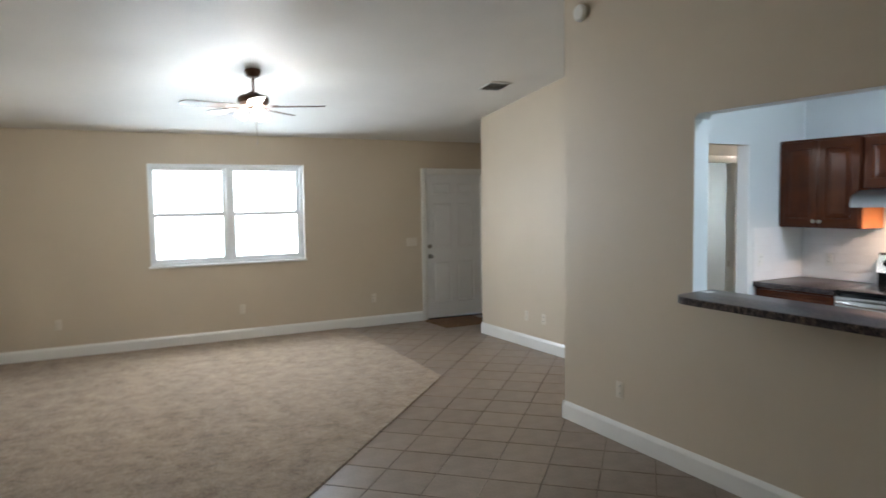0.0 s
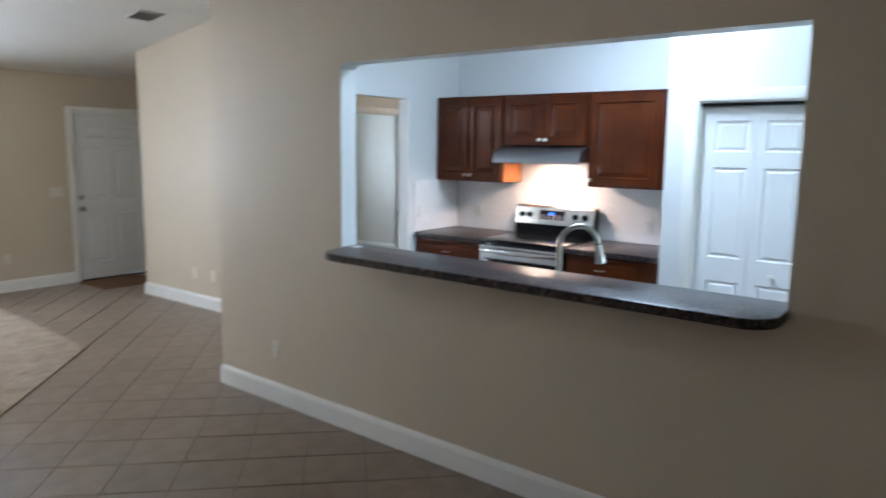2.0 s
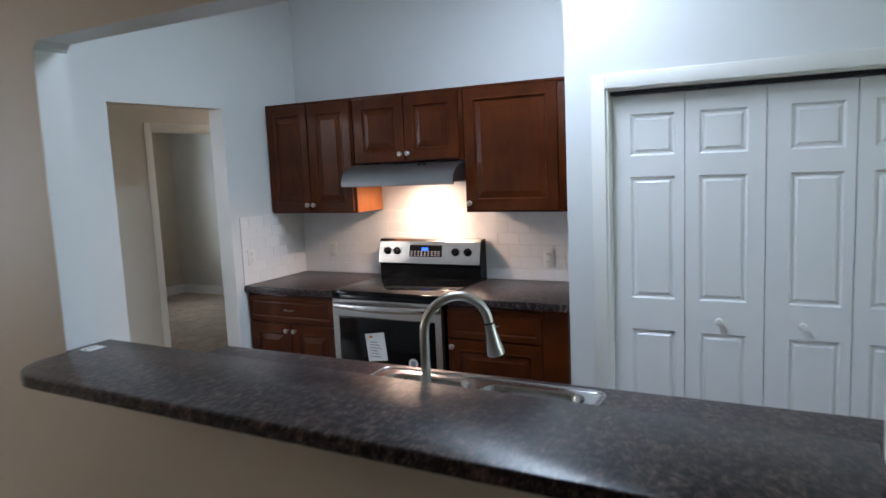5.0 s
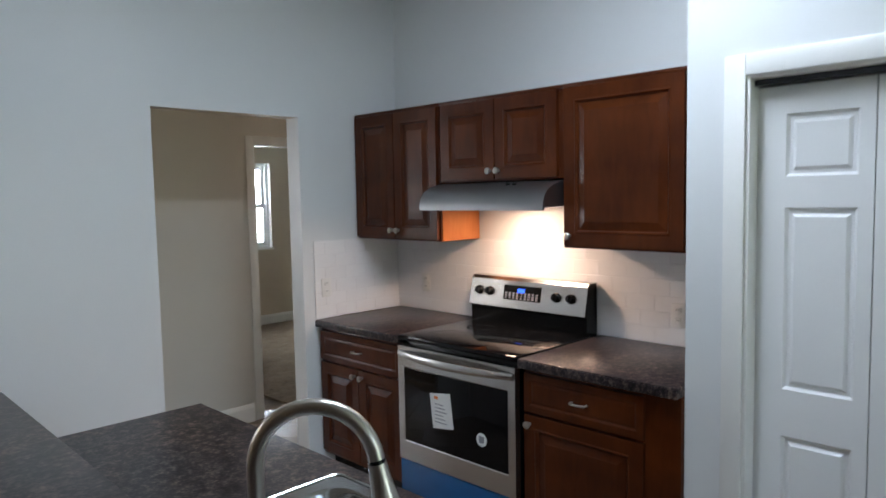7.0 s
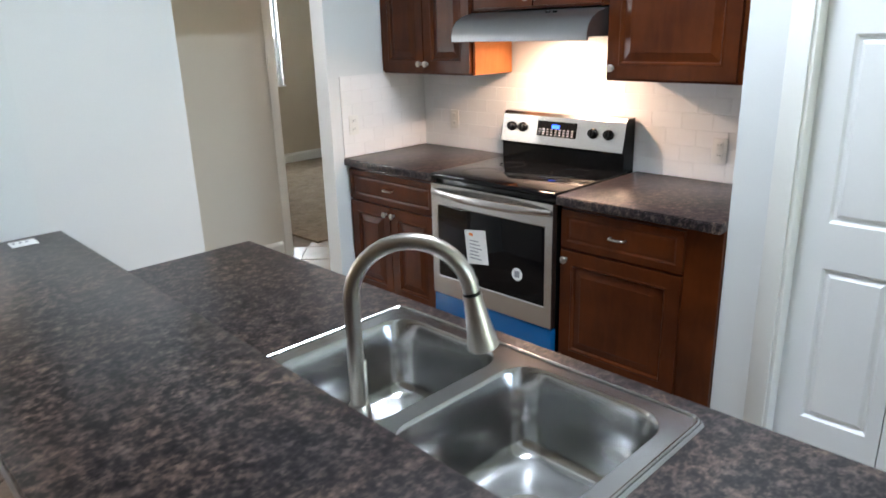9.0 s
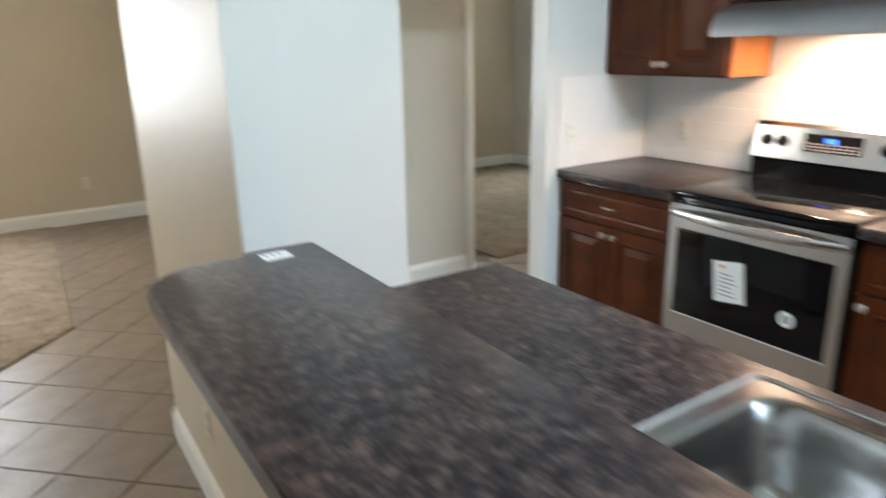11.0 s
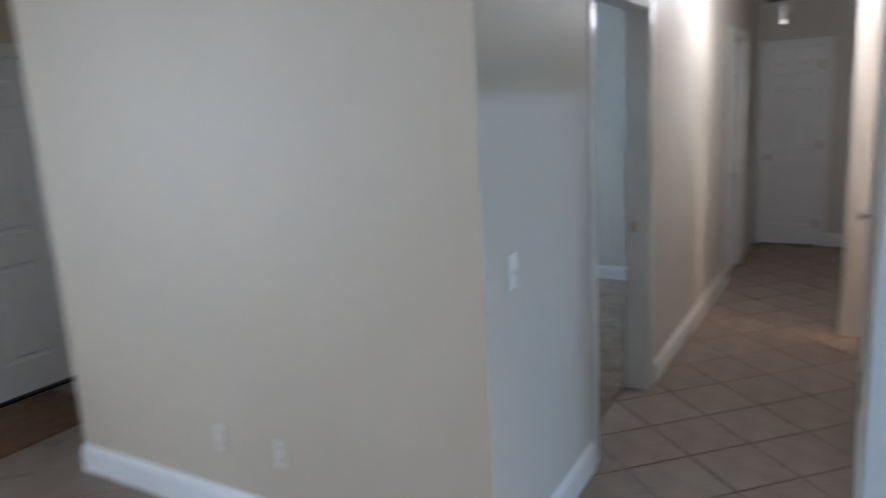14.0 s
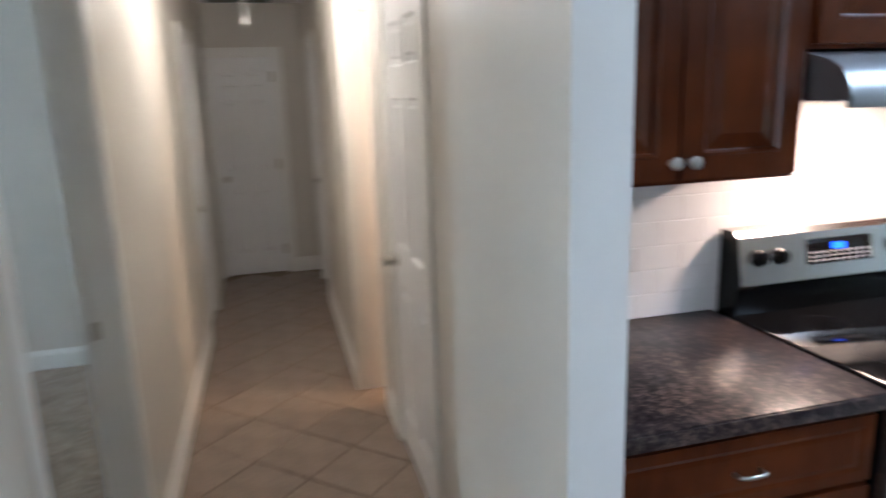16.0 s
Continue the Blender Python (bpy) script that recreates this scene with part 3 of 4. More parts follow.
def panel_slab(w, h, panels, t=0.035, both=False, depth=0.010, lip=0.028, cut=raised_panel):
    """A slab in x 0..w, z 0..h, front at y=0, with its panels let into the front."""
    bm = bmesh.new()
    xs = sorted({0.0, w, *[p[0] for p in panels], *[p[1] for p in panels]})
    zs = sorted({0.0, h, *[p[2] for p in panels], *[p[3] for p in panels]})
    for i in range(len(xs) - 1):
        for j in range(len(zs) - 1):
            cx, cz = (xs[i] + xs[i + 1]) / 2, (zs[j] + zs[j + 1]) / 2
            if any(p[0] < cx < p[1] and p[2] < cz < p[3] for p in panels):
                continue
            bm.faces.new([bm.verts.new(c) for c in ((xs[i], 0, zs[j]), (xs[i + 1], 0, zs[j]), (xs[i + 1], 0, zs[j + 1]), (xs[i], 0, zs[j + 1]))])
    for p in panels:
        cut(bm, *p, 0.0, depth, lip)
    for q in (((0, t, 0), (w, t, 0), (w, t, h), (0, t, h)), ((0, 0, 0), (0, t, 0), (0, t, h), (0, 0, h)), ((w, 0, 0), (w, t, 0), (w, t, h), (w, 0, h)),
              ((0, 0, 0), (w, 0, 0), (w, t, 0), (0, t, 0)), ((0, 0, h), (w, 0, h), (w, t, h), (0, t, h))):
        bm.faces.new([bm.verts.new(c) for c in q])
    bmesh.ops.remove_doubles(bm, verts=bm.verts[:], dist=1e-5)
    bmesh.ops.recalc_face_normals(bm, faces=bm.faces[:])
    return bm


def six_panels(w, h):
    s = 0.11 if w > 0.6 else 0.075
    m, g = w / 2, 0.045 if w > 0.6 else 0.032
    out = []
    for a, b in ((s, m - g), (m + g, w - s)):
        out += [(a, b, 0.20, 0.80), (a, b, 0.98, 1.60), (a, b, 1.72, h - 0.12)]
    return out


def knob(parent, x, z, y0=0.0, material=None, name="door_knob"):
    bm = bmesh.new()
    lathe(bm, [(0.0, y0), (0.032, y0), (0.032, y0 - 0.006), (0.013, y0 - 0.010), (0.011, y0 - 0.030), (0.020, y0 - 0.038), (0.027, y0 - 0.050), (0.024, y0 - 0.062), (0.0, y0 - 0.066)], (x, 0, z), "y")
    return part(name, bm, material or NICKEL, parent, "brushed nickel knob")


def hinge(parent, x, z):
    bm = bmesh.new()
    box(bm, x - 0.016, x + 0.016, -0.004, 0.0, z - 0.045, z + 0.045)
    cyl(bm, (x, -0.007, z), 0.006, 0.095, "z", 10)
    return part("hinge", bm, NICKEL, parent, "nickel hinge")


def door(name, m, w, h, label, knob_x, hinges=None, deadbolt=False, kx=None):
    d = thing(name, m, label, "door")
    part("door_slab", panel_slab(w, h, six_panels(w, h)), DOOR, d, smooth=False)
    kz = 0.865 if deadbolt else 0.90
    knob(d, knob_x, kz, material=DARKNICKEL if deadbolt else NICKEL)
    if deadbolt:
        bm = bmesh.new()
        lathe(bm, [(0.0, 0.0), (0.030, 0.0), (0.029, -0.012), (0.020, -0.018), (0.0, -0.019)], (knob_x, 0, kz + 0.14), "y")
        box(bm, knob_x - 0.006, knob_x + 0.006, -0.034, -0.015, kz + 0.12, kz + 0.16, 0.002)
        part("deadbolt", bm, DARKNICKEL, d, "nickel thumb-turn deadbolt")
    for z in (0.22, 1.02, 1.80):
        if hinges is not None:
            hinge(d, hinges, z)
    return d


fd = door("front_door", pose(1.128, YW + 0.030, 0.018), 0.884, 1.995, "closed white six panel front door", 0.055, deadbolt=True)
bm = bmesh.new()
box(bm, 1.111, 2.029, YW - 0.01, YW + 0.14, -0.006, 0.014, 0.004)
tagged(part("threshold", bm, BLACKP), "dark metal threshold under the front door", "threshold", kind="structure")
door("hall_end_door", pose(HX + 0.012, 1.004, 0.012, 0, 0, -90), 0.538, 1.97, "closed white six panel closet door", 0.06, hinges=0.530)
door("linen_door", pose(3.842, HS - 0.004, 0.012, 0, 0, 180), 0.724, 2.01, "closed white six panel door with nickel knob", 0.06, hinges=0.712)
door("far_north_door", pose(5.678, HL + 0.02, 0.012), 0.714, 2.01, "closed white six panel hall door", 0.06)
door("far_south_door", pose(7.032, HS2 - 0.02, 0.012, 0, 0, 180), 0.664, 2.01, "closed white six panel hall door", 0.06)
# strike plate on the open bedroom jamb
bm = bmesh.new()
box(bm, 3.1605, 3.164, 1.09, 1.12, 0.89, 0.95, 0.001)
tagged(part("strike_plate", bm, NICKEL), "small nickel strike plate on the white door jamb", "strike plate")

bif = thing("bifold_door", pose(2.155, -2.562, 0.015, 0, 0, -90), "closed white moulded four leaf bifold pantry door", "door")
for k in range(4):
    lw, s0, s1 = 0.364, (0.100, 0.066)[k % 2], (0.044, 0.078)[k % 2]
    cols = [(s0, lw - s1, 0.17, 0.765), (s0, lw - s1, 0.93, 1.56), (s0, lw - s1, 1.665, 1.875)]
    leaf = part("door_leaf", panel_slab(lw, 1.970, cols, 0.03, depth=0.012, lip=0.020), DOOR, bif, smooth=False, at=pose(0.003 + k * 0.368, 0, 0))
    if k in (1, 2):
        bm = bmesh.new()
        lathe(bm, [(0, 0), (0.011, 0), (0.009, -0.012), (0.017, -0.020), (0.019, -0.028), (0.012, -0.036), (0, -0.037)], (0.165, 0, 0.835), "y", 20)
        part("leaf_knob", bm, PLATE, leaf, "round white wooden knob")
bm = bmesh.new()
box(bm, 2.112, 2.178, -4.02, -2.575, 1.988, 2.0085)
tagged(part("door_track", bm, BLACKP), "dark metal track above the bifold door", "track", kind="structure")
# lit end of the wall step beside the bathroom door
cs = thing("casing_bath", Matrix(), "white painted casing of the lit bathroom doorway", "trim", kind="structure")
boxpart("side_trim", (BX - 0.016, BX - 0.001, KF, HS2 + 0.008, 0, 2.11), TRIM, cs, 0.004)
boxpart("side_trim", (4.172, 4.244, HS, HS + 0.016, 0, 2.11), TRIM, cs, 0.004)
boxpart("head_trim", (4.244, BX - 0.016, HS, HS + 0.0155, 2.036, 2.11), TRIM, cs, 0.004)
boxpart("jamb_lining", (4.238, 4.256, KF, HS + 0.001, 0, 2.04), TRIM, cs, 0.002)
# eased upper corner of the pass-through
bm = bmesh.new()
tri = [(-1.2225, 2.1415), (-1.252, 2.1415), (-1.243, 2.134), (-1.232, 2.125), (-1.2225, 2.112)]
lo = [bm.verts.new((0.001, y, z)) for y, z in tri]
hi = [bm.verts.new((0.119, y, z)) for y, z in tri]
bm.faces.new(lo)
bm.faces.new(hi)
for k in range(5):
    bm.faces.new((lo[k], lo[(k + 1) % 5], hi[(k + 1) % 5], hi[k])).material_index = 1
bmesh.ops.recalc_face_normals(bm, faces=bm.faces[:])
tagged(part("trim_corner", bm, [BEIGE, WHITE], smooth=False), "rounded plaster corner of the pass-through", "trim", kind="structure")

# ---- bar and peninsula ----


def rounded_outline(x0, x1, y0, y1, corners, seg=8):
    """Outline with a corner radius for each of (x0,y0),(x1,y0),(x1,y1),(x0,y1)."""
    out = []
    for (cx, cy), (sx, sy), r, a0 in (((x0, y0), (1, 1), corners[0], 180), ((x1, y0), (-1, 1), corners[1], 270), ((x1, y1), (-1, -1), corners[2], 0), ((x0, y1), (1, -1), corners[3], 90)):
        if r <= 0:
            out.append((cx, cy))
            continue
        for k in range(seg + 1):
            a = radians(a0 + 90 * k / seg)
            out.append((cx + sx * r + r * math.cos(a), cy + sy * r + r * math.sin(a)))
    return out


def prism(bm, outline, z0, z1, bevel=0.0):
    lo = [bm.verts.new((x, y, z0)) for x, y in outline]
    hi = [bm.verts.new((x, y, z1)) for x, y in outline]
    n = len(lo)
    bm.faces.new(lo)
    top = bm.faces.new(hi)
    for k in range(n):
        bm.faces.new((lo[k], lo[(k + 1) % n], hi[(k + 1) % n], hi[k]))
    bmesh.ops.recalc_face_normals(bm, faces=bm.faces[:])
    if bevel:
        es = list(top.edges)
        bmesh.ops.bevel(bm, geom=es, offset=bevel, segments=2, affect="EDGES", profile=0.5)


bm = bmesh.new()
BZ = 1.104
outer = rounded_outline(-0.300, 0.10, -3.610, -1.245, (0.13, 0, 0, 0.15), 10)
pts = [(x + 0.064, y) for x, y in outer if x < 0.05]
prism(bm, pts[:11] + [(-0.002, -3.6085), (-0.001, -3.608), (0.166, -3.608), (0.166, -1.228), (-0.002, -1.228), (-0.002, -1.245)] + pts[11:], BZ - 0.04, BZ, 0.004)
bar = thing("bar_top", Matrix(), "mottled dark brown laminate bar top in the pass-through", "bar top")
part("slab", bm, LAMINATE, bar)
band = [(-0.002, -1.245)] + pts[11:] + pts[:11] + [(-0.002, -3.610)]
bm = bmesh.new()
ring = []
for x, y in band:
    d = Vector((x + 0.05, (y + 2.45) * 0.12, 0)).normalized() * 0.0015
    ring.append([bm.verts.new((x + k * d.x, y + k * d.y, z)) for k, z in ((0, BZ - 0.038), (1, BZ - 0.038), (1, BZ - 0.005), (0, BZ - 0.005))])
for a, b in zip(ring, ring[1:]):
    for k in range(4):
        bm.faces.new((a[k], a[(k + 1) % 4], b[(k + 1) % 4], b[k]))
bmesh.ops.recalc_face_normals(bm, faces=bm.faces[:])
part("edge_band", bm, LAMINATE, bar, "laminate edge strip with a thin dark seam")
bm = bmesh.new()
box(bm, 0.02, 0.085, -1.322, -1.262, BZ + 0.0003, BZ + 0.0010)
lab = tagged(part("sticker", bm, PAPER, smooth=False), "small white paper sticker on the bar top", "sticker")
for k in range(3):
    boxpart("print_line", (0.028 + k * 0.016, 0.034 + k * 0.016, -1.289, -1.275, BZ + 0.0011, BZ + 0.0013), INK, lab, 0)

# sink run behind the bar
base = thing("sink_cabinet", pose(0, 0, 0), "dark cherry sink base cabinet behind the bar wall", "cabinet")
SY0, SY1 = -4.05, -1.19
boxpart("body", (0.125, 0.70, SY0, SY1, 0.10, 0.715), CHERRY, base, 0.002)
boxpart("front_rail", (0.752 - 0.055, 0.718, SY0, SY1, 0.715, 0.871), CHERRY, base, 0.002)
boxpart("end_panel", (0.121, 0.697, SY1 - 0.02, SY1, 0.715, 0.871), CHERRY, base, 0.002)
boxpart("toe_kick", (0.121, 0.63, SY0, SY1, 0.0, 0.10), BLACKP, base, 0)
for k in range(6):
    y = SY0 + 0.02 + k * 0.474
    d = part("door", panel_slab(0.45, 0.70, [(0.065, 0.385, 0.065, 0.635)], 0.02, depth=0.006), CHERRY, base, smooth=False, at=pose(0.72, y, 0.13, 0, 0, 90))
# counter with a cut-out for the sink
SX0, SX1, SYa, SYb = 0.132, 0.712, -2.905, -2.050
CB = 0.036   # back edge of the counter, under the bar
bm = bmesh.new()
for dims in ((CB, SX0 + 0.012, SY0, -1.226), (SX1 - 0.012, 0.765, SY0, -1.165), (SX0 + 0.012, SX1 - 0.012, SYb - 0.012, -1.165), (0.121, SX0 + 0.012, -1.226, -1.165), (SX0 + 0.012, SX1 - 0.012, SY0, SYa + 0.012)):
    x0, x1, y0, y1 = dims
    if x1 > x0 and y1 > y0:
        box(bm, x0, x1, y0, y1, 0.872, 0.914)
bmesh.ops.remove_doubles(bm, verts=bm.verts[:], dist=1e-4)
sc = thing("sink_counter", Matrix(), "mottled dark brown laminate counter round the sink", "countertop")
part("slab", bm, LAMINATE, sc, smooth=False)
boxpart("front_edge", (0.7655, 0.768, SY0, -1.165, 0.873, 0.910), LAMINATE, sc, 0.001)
boxpart("end_edge", (0.13, 0.765, -1.1645, -1.162, 0.873, 0.910), LAMINATE, sc, 0.001)


def bowl(bm, x0, x1, y0, y1, top, depth, r=0.07, seg=8):
    rings = []
    for inset, z, rr in ((0.0, top, r), (0.006, top - 0.010, r), (0.014, top - depth * 0.6, r * 0.95), (0.022, top - depth + 0.03, r * 0.9), (0.034, top - depth + 0.010, r * 0.8), (0.055, top - depth, r * 0.6)):
        rings.append([bm.verts.new((x, y, z)) for x, y in rounded_outline(x0 + inset, x1 - inset, y0 + inset, y1 - inset, (rr,) * 4, seg)])
    n = len(rings[0])
    for a, b in zip(rings, rings[1:]):
        for k in range(n):
            bm.faces.new((a[k], a[(k + 1) % n], b[(k + 1) % n], b[k]))
    bm.faces.new(rings[-1])
    return rings[0]


sink = thing("kitchen_sink", pose(0, 0, 0), "double bowl stainless steel drop-in kitchen sink", "sink")
ym = (SYa + SYb) / 2
bowls = [(SX0 + 0.126, SX1 - 0.045, SYa + 0.045, ym - 0.020), (SX0 + 0.126, SX1 - 0.045, ym + 0.020, SYb - 0.055)]
bm = bmesh.new()
# rim: a sheet with two rounded holes
edges = []
for x0, x1, y0, y1 in bowls:
    ring = [bm.verts.new((x, y, 0.9205)) for x, y in rounded_outline(x0 - 0.0005, x1 + 0.0005, y0 - 0.0005, y1 + 0.0005, (0.07,) * 4, 8)]
    edges += [bm.edges.new((ring[k], ring[(k + 1) % len(ring)])) for k in range(len(ring))]
ring = [bm.verts.new((x, y, 0.9205)) for x, y in rounded_outline(SX0, SX1, SYa, SYb, (0.03,) * 4, 6)]
low = [bm.verts.new((x, y, 0.9145)) for x, y in rounded_outline(SX0 - 0.004, SX1 + 0.004, SYa - 0.004, SYb + 0.004, (0.03,) * 4, 6)]
edges += [bm.edges.new((ring[k], ring[(k + 1) % len(ring)])) for k in range(len(ring))]
bmesh.ops.triangle_fill(bm, use_beauty=True, edges=edges)
for k in range(len(ring)):
    bm.faces.new((ring[k], ring[(k + 1) % len(ring)], low[(k + 1) % len(ring)], low[k]))
bmesh.ops.recalc_face_normals(bm, faces=bm.faces[:])
part("rim", bm, SINKSTEEL, sink)
bm = bmesh.new()
bead = [(x, y, 0.9205) for x, y in rounded_outline(SX0 + 0.006, SX1 - 0.006, SYa + 0.006, SYb - 0.006, (0.028,) * 4, 6)]
tube(bm, bead + bead[:2], 0.0045, 8)
part("rim_bead", bm, SINKSTEEL, sink, "raised bright bead round the rim")
for b in bowls:
    bm = bmesh.new()
    bowl(bm, *b, 0.9205, 0.19)
    bmesh.ops.recalc_face_normals(bm, faces=bm.faces[:])
    bmesh.ops.reverse_faces(bm, faces=bm.faces[:])
    bo = part("bowl", bm, SINKSTEEL, sink)
    cx, cy = (b[0] + b[1]) / 2, (b[2] + b[3]) / 2
    bm = bmesh.new()
    lathe(bm, [(0.0, 0.004), (0.030, 0.004), (0.042, 0.008), (0.055, 0.006), (0.057, 0.001)], (cx, cy, 0.7305), "z")
    part("drain", bm, NICKEL, bo, "round steel drain strainer")

FAX, FAY, FTURN, FR, FH = 0.207, -2.515, -47.0, 0.098, 0.290
fa = thing("faucet", pose(FAX, FAY, 0.9205, 0, 0, FTURN), "brushed nickel gooseneck pull-down kitchen faucet", "faucet")
bm = bmesh.new()
lathe(bm, [(0, 0), (0.030, 0), (0.030, 0.006), (0.024, 0.012), (0.021, 0.05), (0.021, 0.09), (0.017, 0.10), (0, 0.10)], (0, 0, 0))
part("base", bm, NICKEL, fa)
arc = [(0, 0, 0.09), (0, 0, 0.18), (0, 0, 0.26), (0, 0, FH)]
for k in range(1, 17):
    a = radians(180 - k * 10.9)
    arc.append((FR + FR * math.cos(a), 0, FH + FR * math.sin(a)))
bm = bmesh.new()
tube(bm, arc, 0.0135, 18)
part("spout", bm, NICKEL, fa)
e0, e1 = Vector(arc[-1]), (Vector(arc[-1]) - Vector(arc[-2])).normalized()
bm = bmesh.new()
tube(bm, [e0 - e1 * 0.002, e0 + e1 * 0.004], [0.0142, 0.0142], 18)
part("seam_ring", bm, BLACKP, fa, "thin dark seam above the spray head")
bm = bmesh.new()
tube(bm, [e0 + e1 * 0.004, e0 + e1 * 0.020, e0 + e1 * 0.050, e0 + e1 * 0.088, e0 + e1 * 0.097, e0 + e1 * 0.100], [0.0150, 0.0160, 0.0195, 0.0255, 0.0260, 0.0225], 20)
part("spray_head", bm, NICKEL, fa, "flared pull-down spray head")
bm = bmesh.new()
tube(bm, [(0, 0.018, 0.07), (0.0, 0.04, 0.075), (0.0, 0.06, 0.10), (0.0, 0.07, 0.145)], [0.010, 0.009, 0.007, 0.006], 12)
part("handle", bm, NICKEL, fa, "slim lever handle")

# ---- cabinets on the range wall ----
CF = 2.367   # front of the upper carcasses


def cab_knob(parent, x, z):
    bm = bmesh.new()
    lathe(bm, [(0, 0), (0.009, 0), (0.007, -0.010), (0.010, -0.015), (0.016, -0.020), (0.017, -0.026), (0.012, -0.031), (0, -0.033)], (x, 0, z), "y", 18)
    return part("knob", bm, NICKEL, parent, "round nickel knob")


def bar_pull(parent, x, z, w=0.07):
    bm = bmesh.new()
    tube(bm, [(x - w / 2, 0, z), (x - w / 2, -0.020, z), (x - w / 2 + 0.010, -0.026, z), (x, -0.028, z), (x + w / 2 - 0.010, -0.026, z), (x + w / 2, -0.020, z), (x + w / 2, 0, z)], 0.005, 10)
    return part("pull", bm, NICKEL, parent, "small nickel bar pull")


def cab_door(parent, x0, x1, z0, z1, knob_at=None, drawer=False):
    w, h = x1 - x0, z1 - z0
    b = 0.058 if not drawer else 0.028
    pan = [(b, w - b, b, h - b)]
    bm = panel_slab(w, h, pan, 0.020, depth=0.009 if not drawer else 0.004, lip=0.030 if not drawer else 0.010, cut=raised_panel if drawer else cabinet_panel)
    d = part("drawer_front" if drawer else "door", bm, CHERRY, parent, smooth=False, at=pose(x0, -0.021, z0))
    if drawer:
        bar_pull(d, w / 2, h / 2)
    elif knob_at:
        cab_knob(d, *knob_at)
    return d


def upper(y0, y1, z0, z1, doors, label, raw_side=None, depth=0.315):
    """y0 is its end towards the hall; local x runs along the wall, -y faces the room."""
    th = thing("upper_cabinet", pose(CF, y0, 0, 0, 0, -90), label, "cabinet", "upper cabinets over the range")
    w = y0 - y1
    boxpart("body", (0.001, w - 0.001, 0.0, depth, z0, z1), CHERRY, th, 0.002)
    if raw_side:
        boxpart("end_panel", (w - 0.0005, w + 0.003, 0.012, depth, z0 + 0.002, z1), RAWSIDE, th, 0.001, "orange unstained end panel")
    for a, b, ks in doors:
        cab_door(th, a, b, z0 + 0.012, z1 - 0.012, ks)
    # crown strip
    boxpart("top_strip", (0.001, w - 0.001, -0.012, 0.02, z1 - 0.010, z1 + 0.008), CHERRY, th, 0.003)
    return th


Z0, Z1 = 1.382, 2.130
upper(-0.082, -0.806, Z0, Z1, [(0.010, 0.358, (0.330, 0.045)), (0.366, 0.712, (0.028, 0.045))], "cherry wall cabinet with two raised panel doors", True)
upper(-0.809, -1.616, 1.705, Z1, [(0.022, 0.398, (0.352, 0.040)), (0.406, 0.782, (0.024, 0.040))], "short cherry wall cabinet above the range hood")
upper(-1.619, -2.345, Z0, Z1, [(0.012, 0.595, (0.030, 0.045))], "cherry wall cabinet with one raised panel door")

BF = 2.060  # front of the base carcasses


def basecab(y0, y1, doors, drawers, label, door_top=0.665):
    th = thing("base_cabinet", pose(BF, y0, 0, 0, 0, -90), label, "cabinet", "base cabinets beside the range")
    w = y0 - y1
    boxpart("body", (0.001, w - 0.001, 0.0, XB - BF - 0.002, 0.10, 0.872), CHERRY, th, 0.002)
    boxpart("toe_kick", (0.001, w - 0.001, 0.07, 0.55, 0.0, 0.10), BLACKP, th, 0)
    for a, b, ks in doors:
        cab_door(th, a, b, 0.125, door_top, ks)
    for a, b in drawers:
        cab_door(th, a, b, door_top + 0.015, 0.852, drawer=True)
    return th


basecab(-0.082, -0.815, [(0.014, 0.364, (0.322, 0.50)), (0.370, 0.720, (0.032, 0.50))], [(0.014, 0.720)], "cherry base cabinet with drawer and two doors")
basecab(-1.612, -2.348, [(0.014, 0.59, (0.030, 0.50))], [(0.014, 0.59)], "cherry base cabinet with drawer, one door and filler")
for name, y0, y1, lab in (("counter", -0.081, -0.817, "mottled brown laminate counter beside the range"), ("counter", -1.609, -2.349, "mottled brown laminate counter beside the pantry wall")):
    bm = bmesh.new()
    box(bm, 2.020, XB - 0.001, y1, y0, 0.872, 0.914, 0.004)
    ct = thing("countertop", Matrix(), lab, "countertop", "counters on the range wall")
    part("slab", bm, LAMINATE, ct)
    boxpart("front_edge", (2.0165, 2.0195, y1 + 0.001, y0 - 0.001, 0.873, 0.909), LAMINATE, ct, 0.001)

# ---- range ----
RY0, RW = -0.820, 0.786
rg = thing("range", pose(2.020, RY0, 0, 0, 0, -90), "stainless steel electric range with black glass top and blue film", "range")
boxpart("body", (0.004, RW - 0.004, 0.03, 0.655, 0.03, 0.895), BLACKP, rg, 0.003)
bm = bmesh.new()
box(bm, 0.0, RW, -0.005, 0.60, 0.895, 0.922, 0.008)
top = part("cooktop", bm, BLACK, rg, "black ceramic glass cooktop")
for cx, cy, r in ((0.20, 0.16, 0.10), (0.58, 0.16, 0.085), (0.20, 0.42, 0.075), (0.58, 0.42, 0.10)):
    bm = bmesh.new()
    lathe(bm, [(r - 0.003, 0.0), (r - 0.003, 0.0003), (r, 0.0003), (r, 0.0)], (cx, cy, 0.9221), "z", 40, False)
    part("burner_ring", bm, RING, top)
# oven door
dr = part("oven_door", panel_slab(RW - 0.012, 0.598, [(0.040, RW - 0.052, 0.098, 0.492)], 0.035, depth=0.004, lip=0.004), STEEL, rg, smooth=False, at=pose(0.006, -0.012, 0.272))
boxpart("oven_window", (0.046, RW - 0.058, -0.001, 0.003, 0.104, 0.486), BLACK, dr, 0.002, "black oven glass")
bm = bmesh.new()
n = 17
rings = []
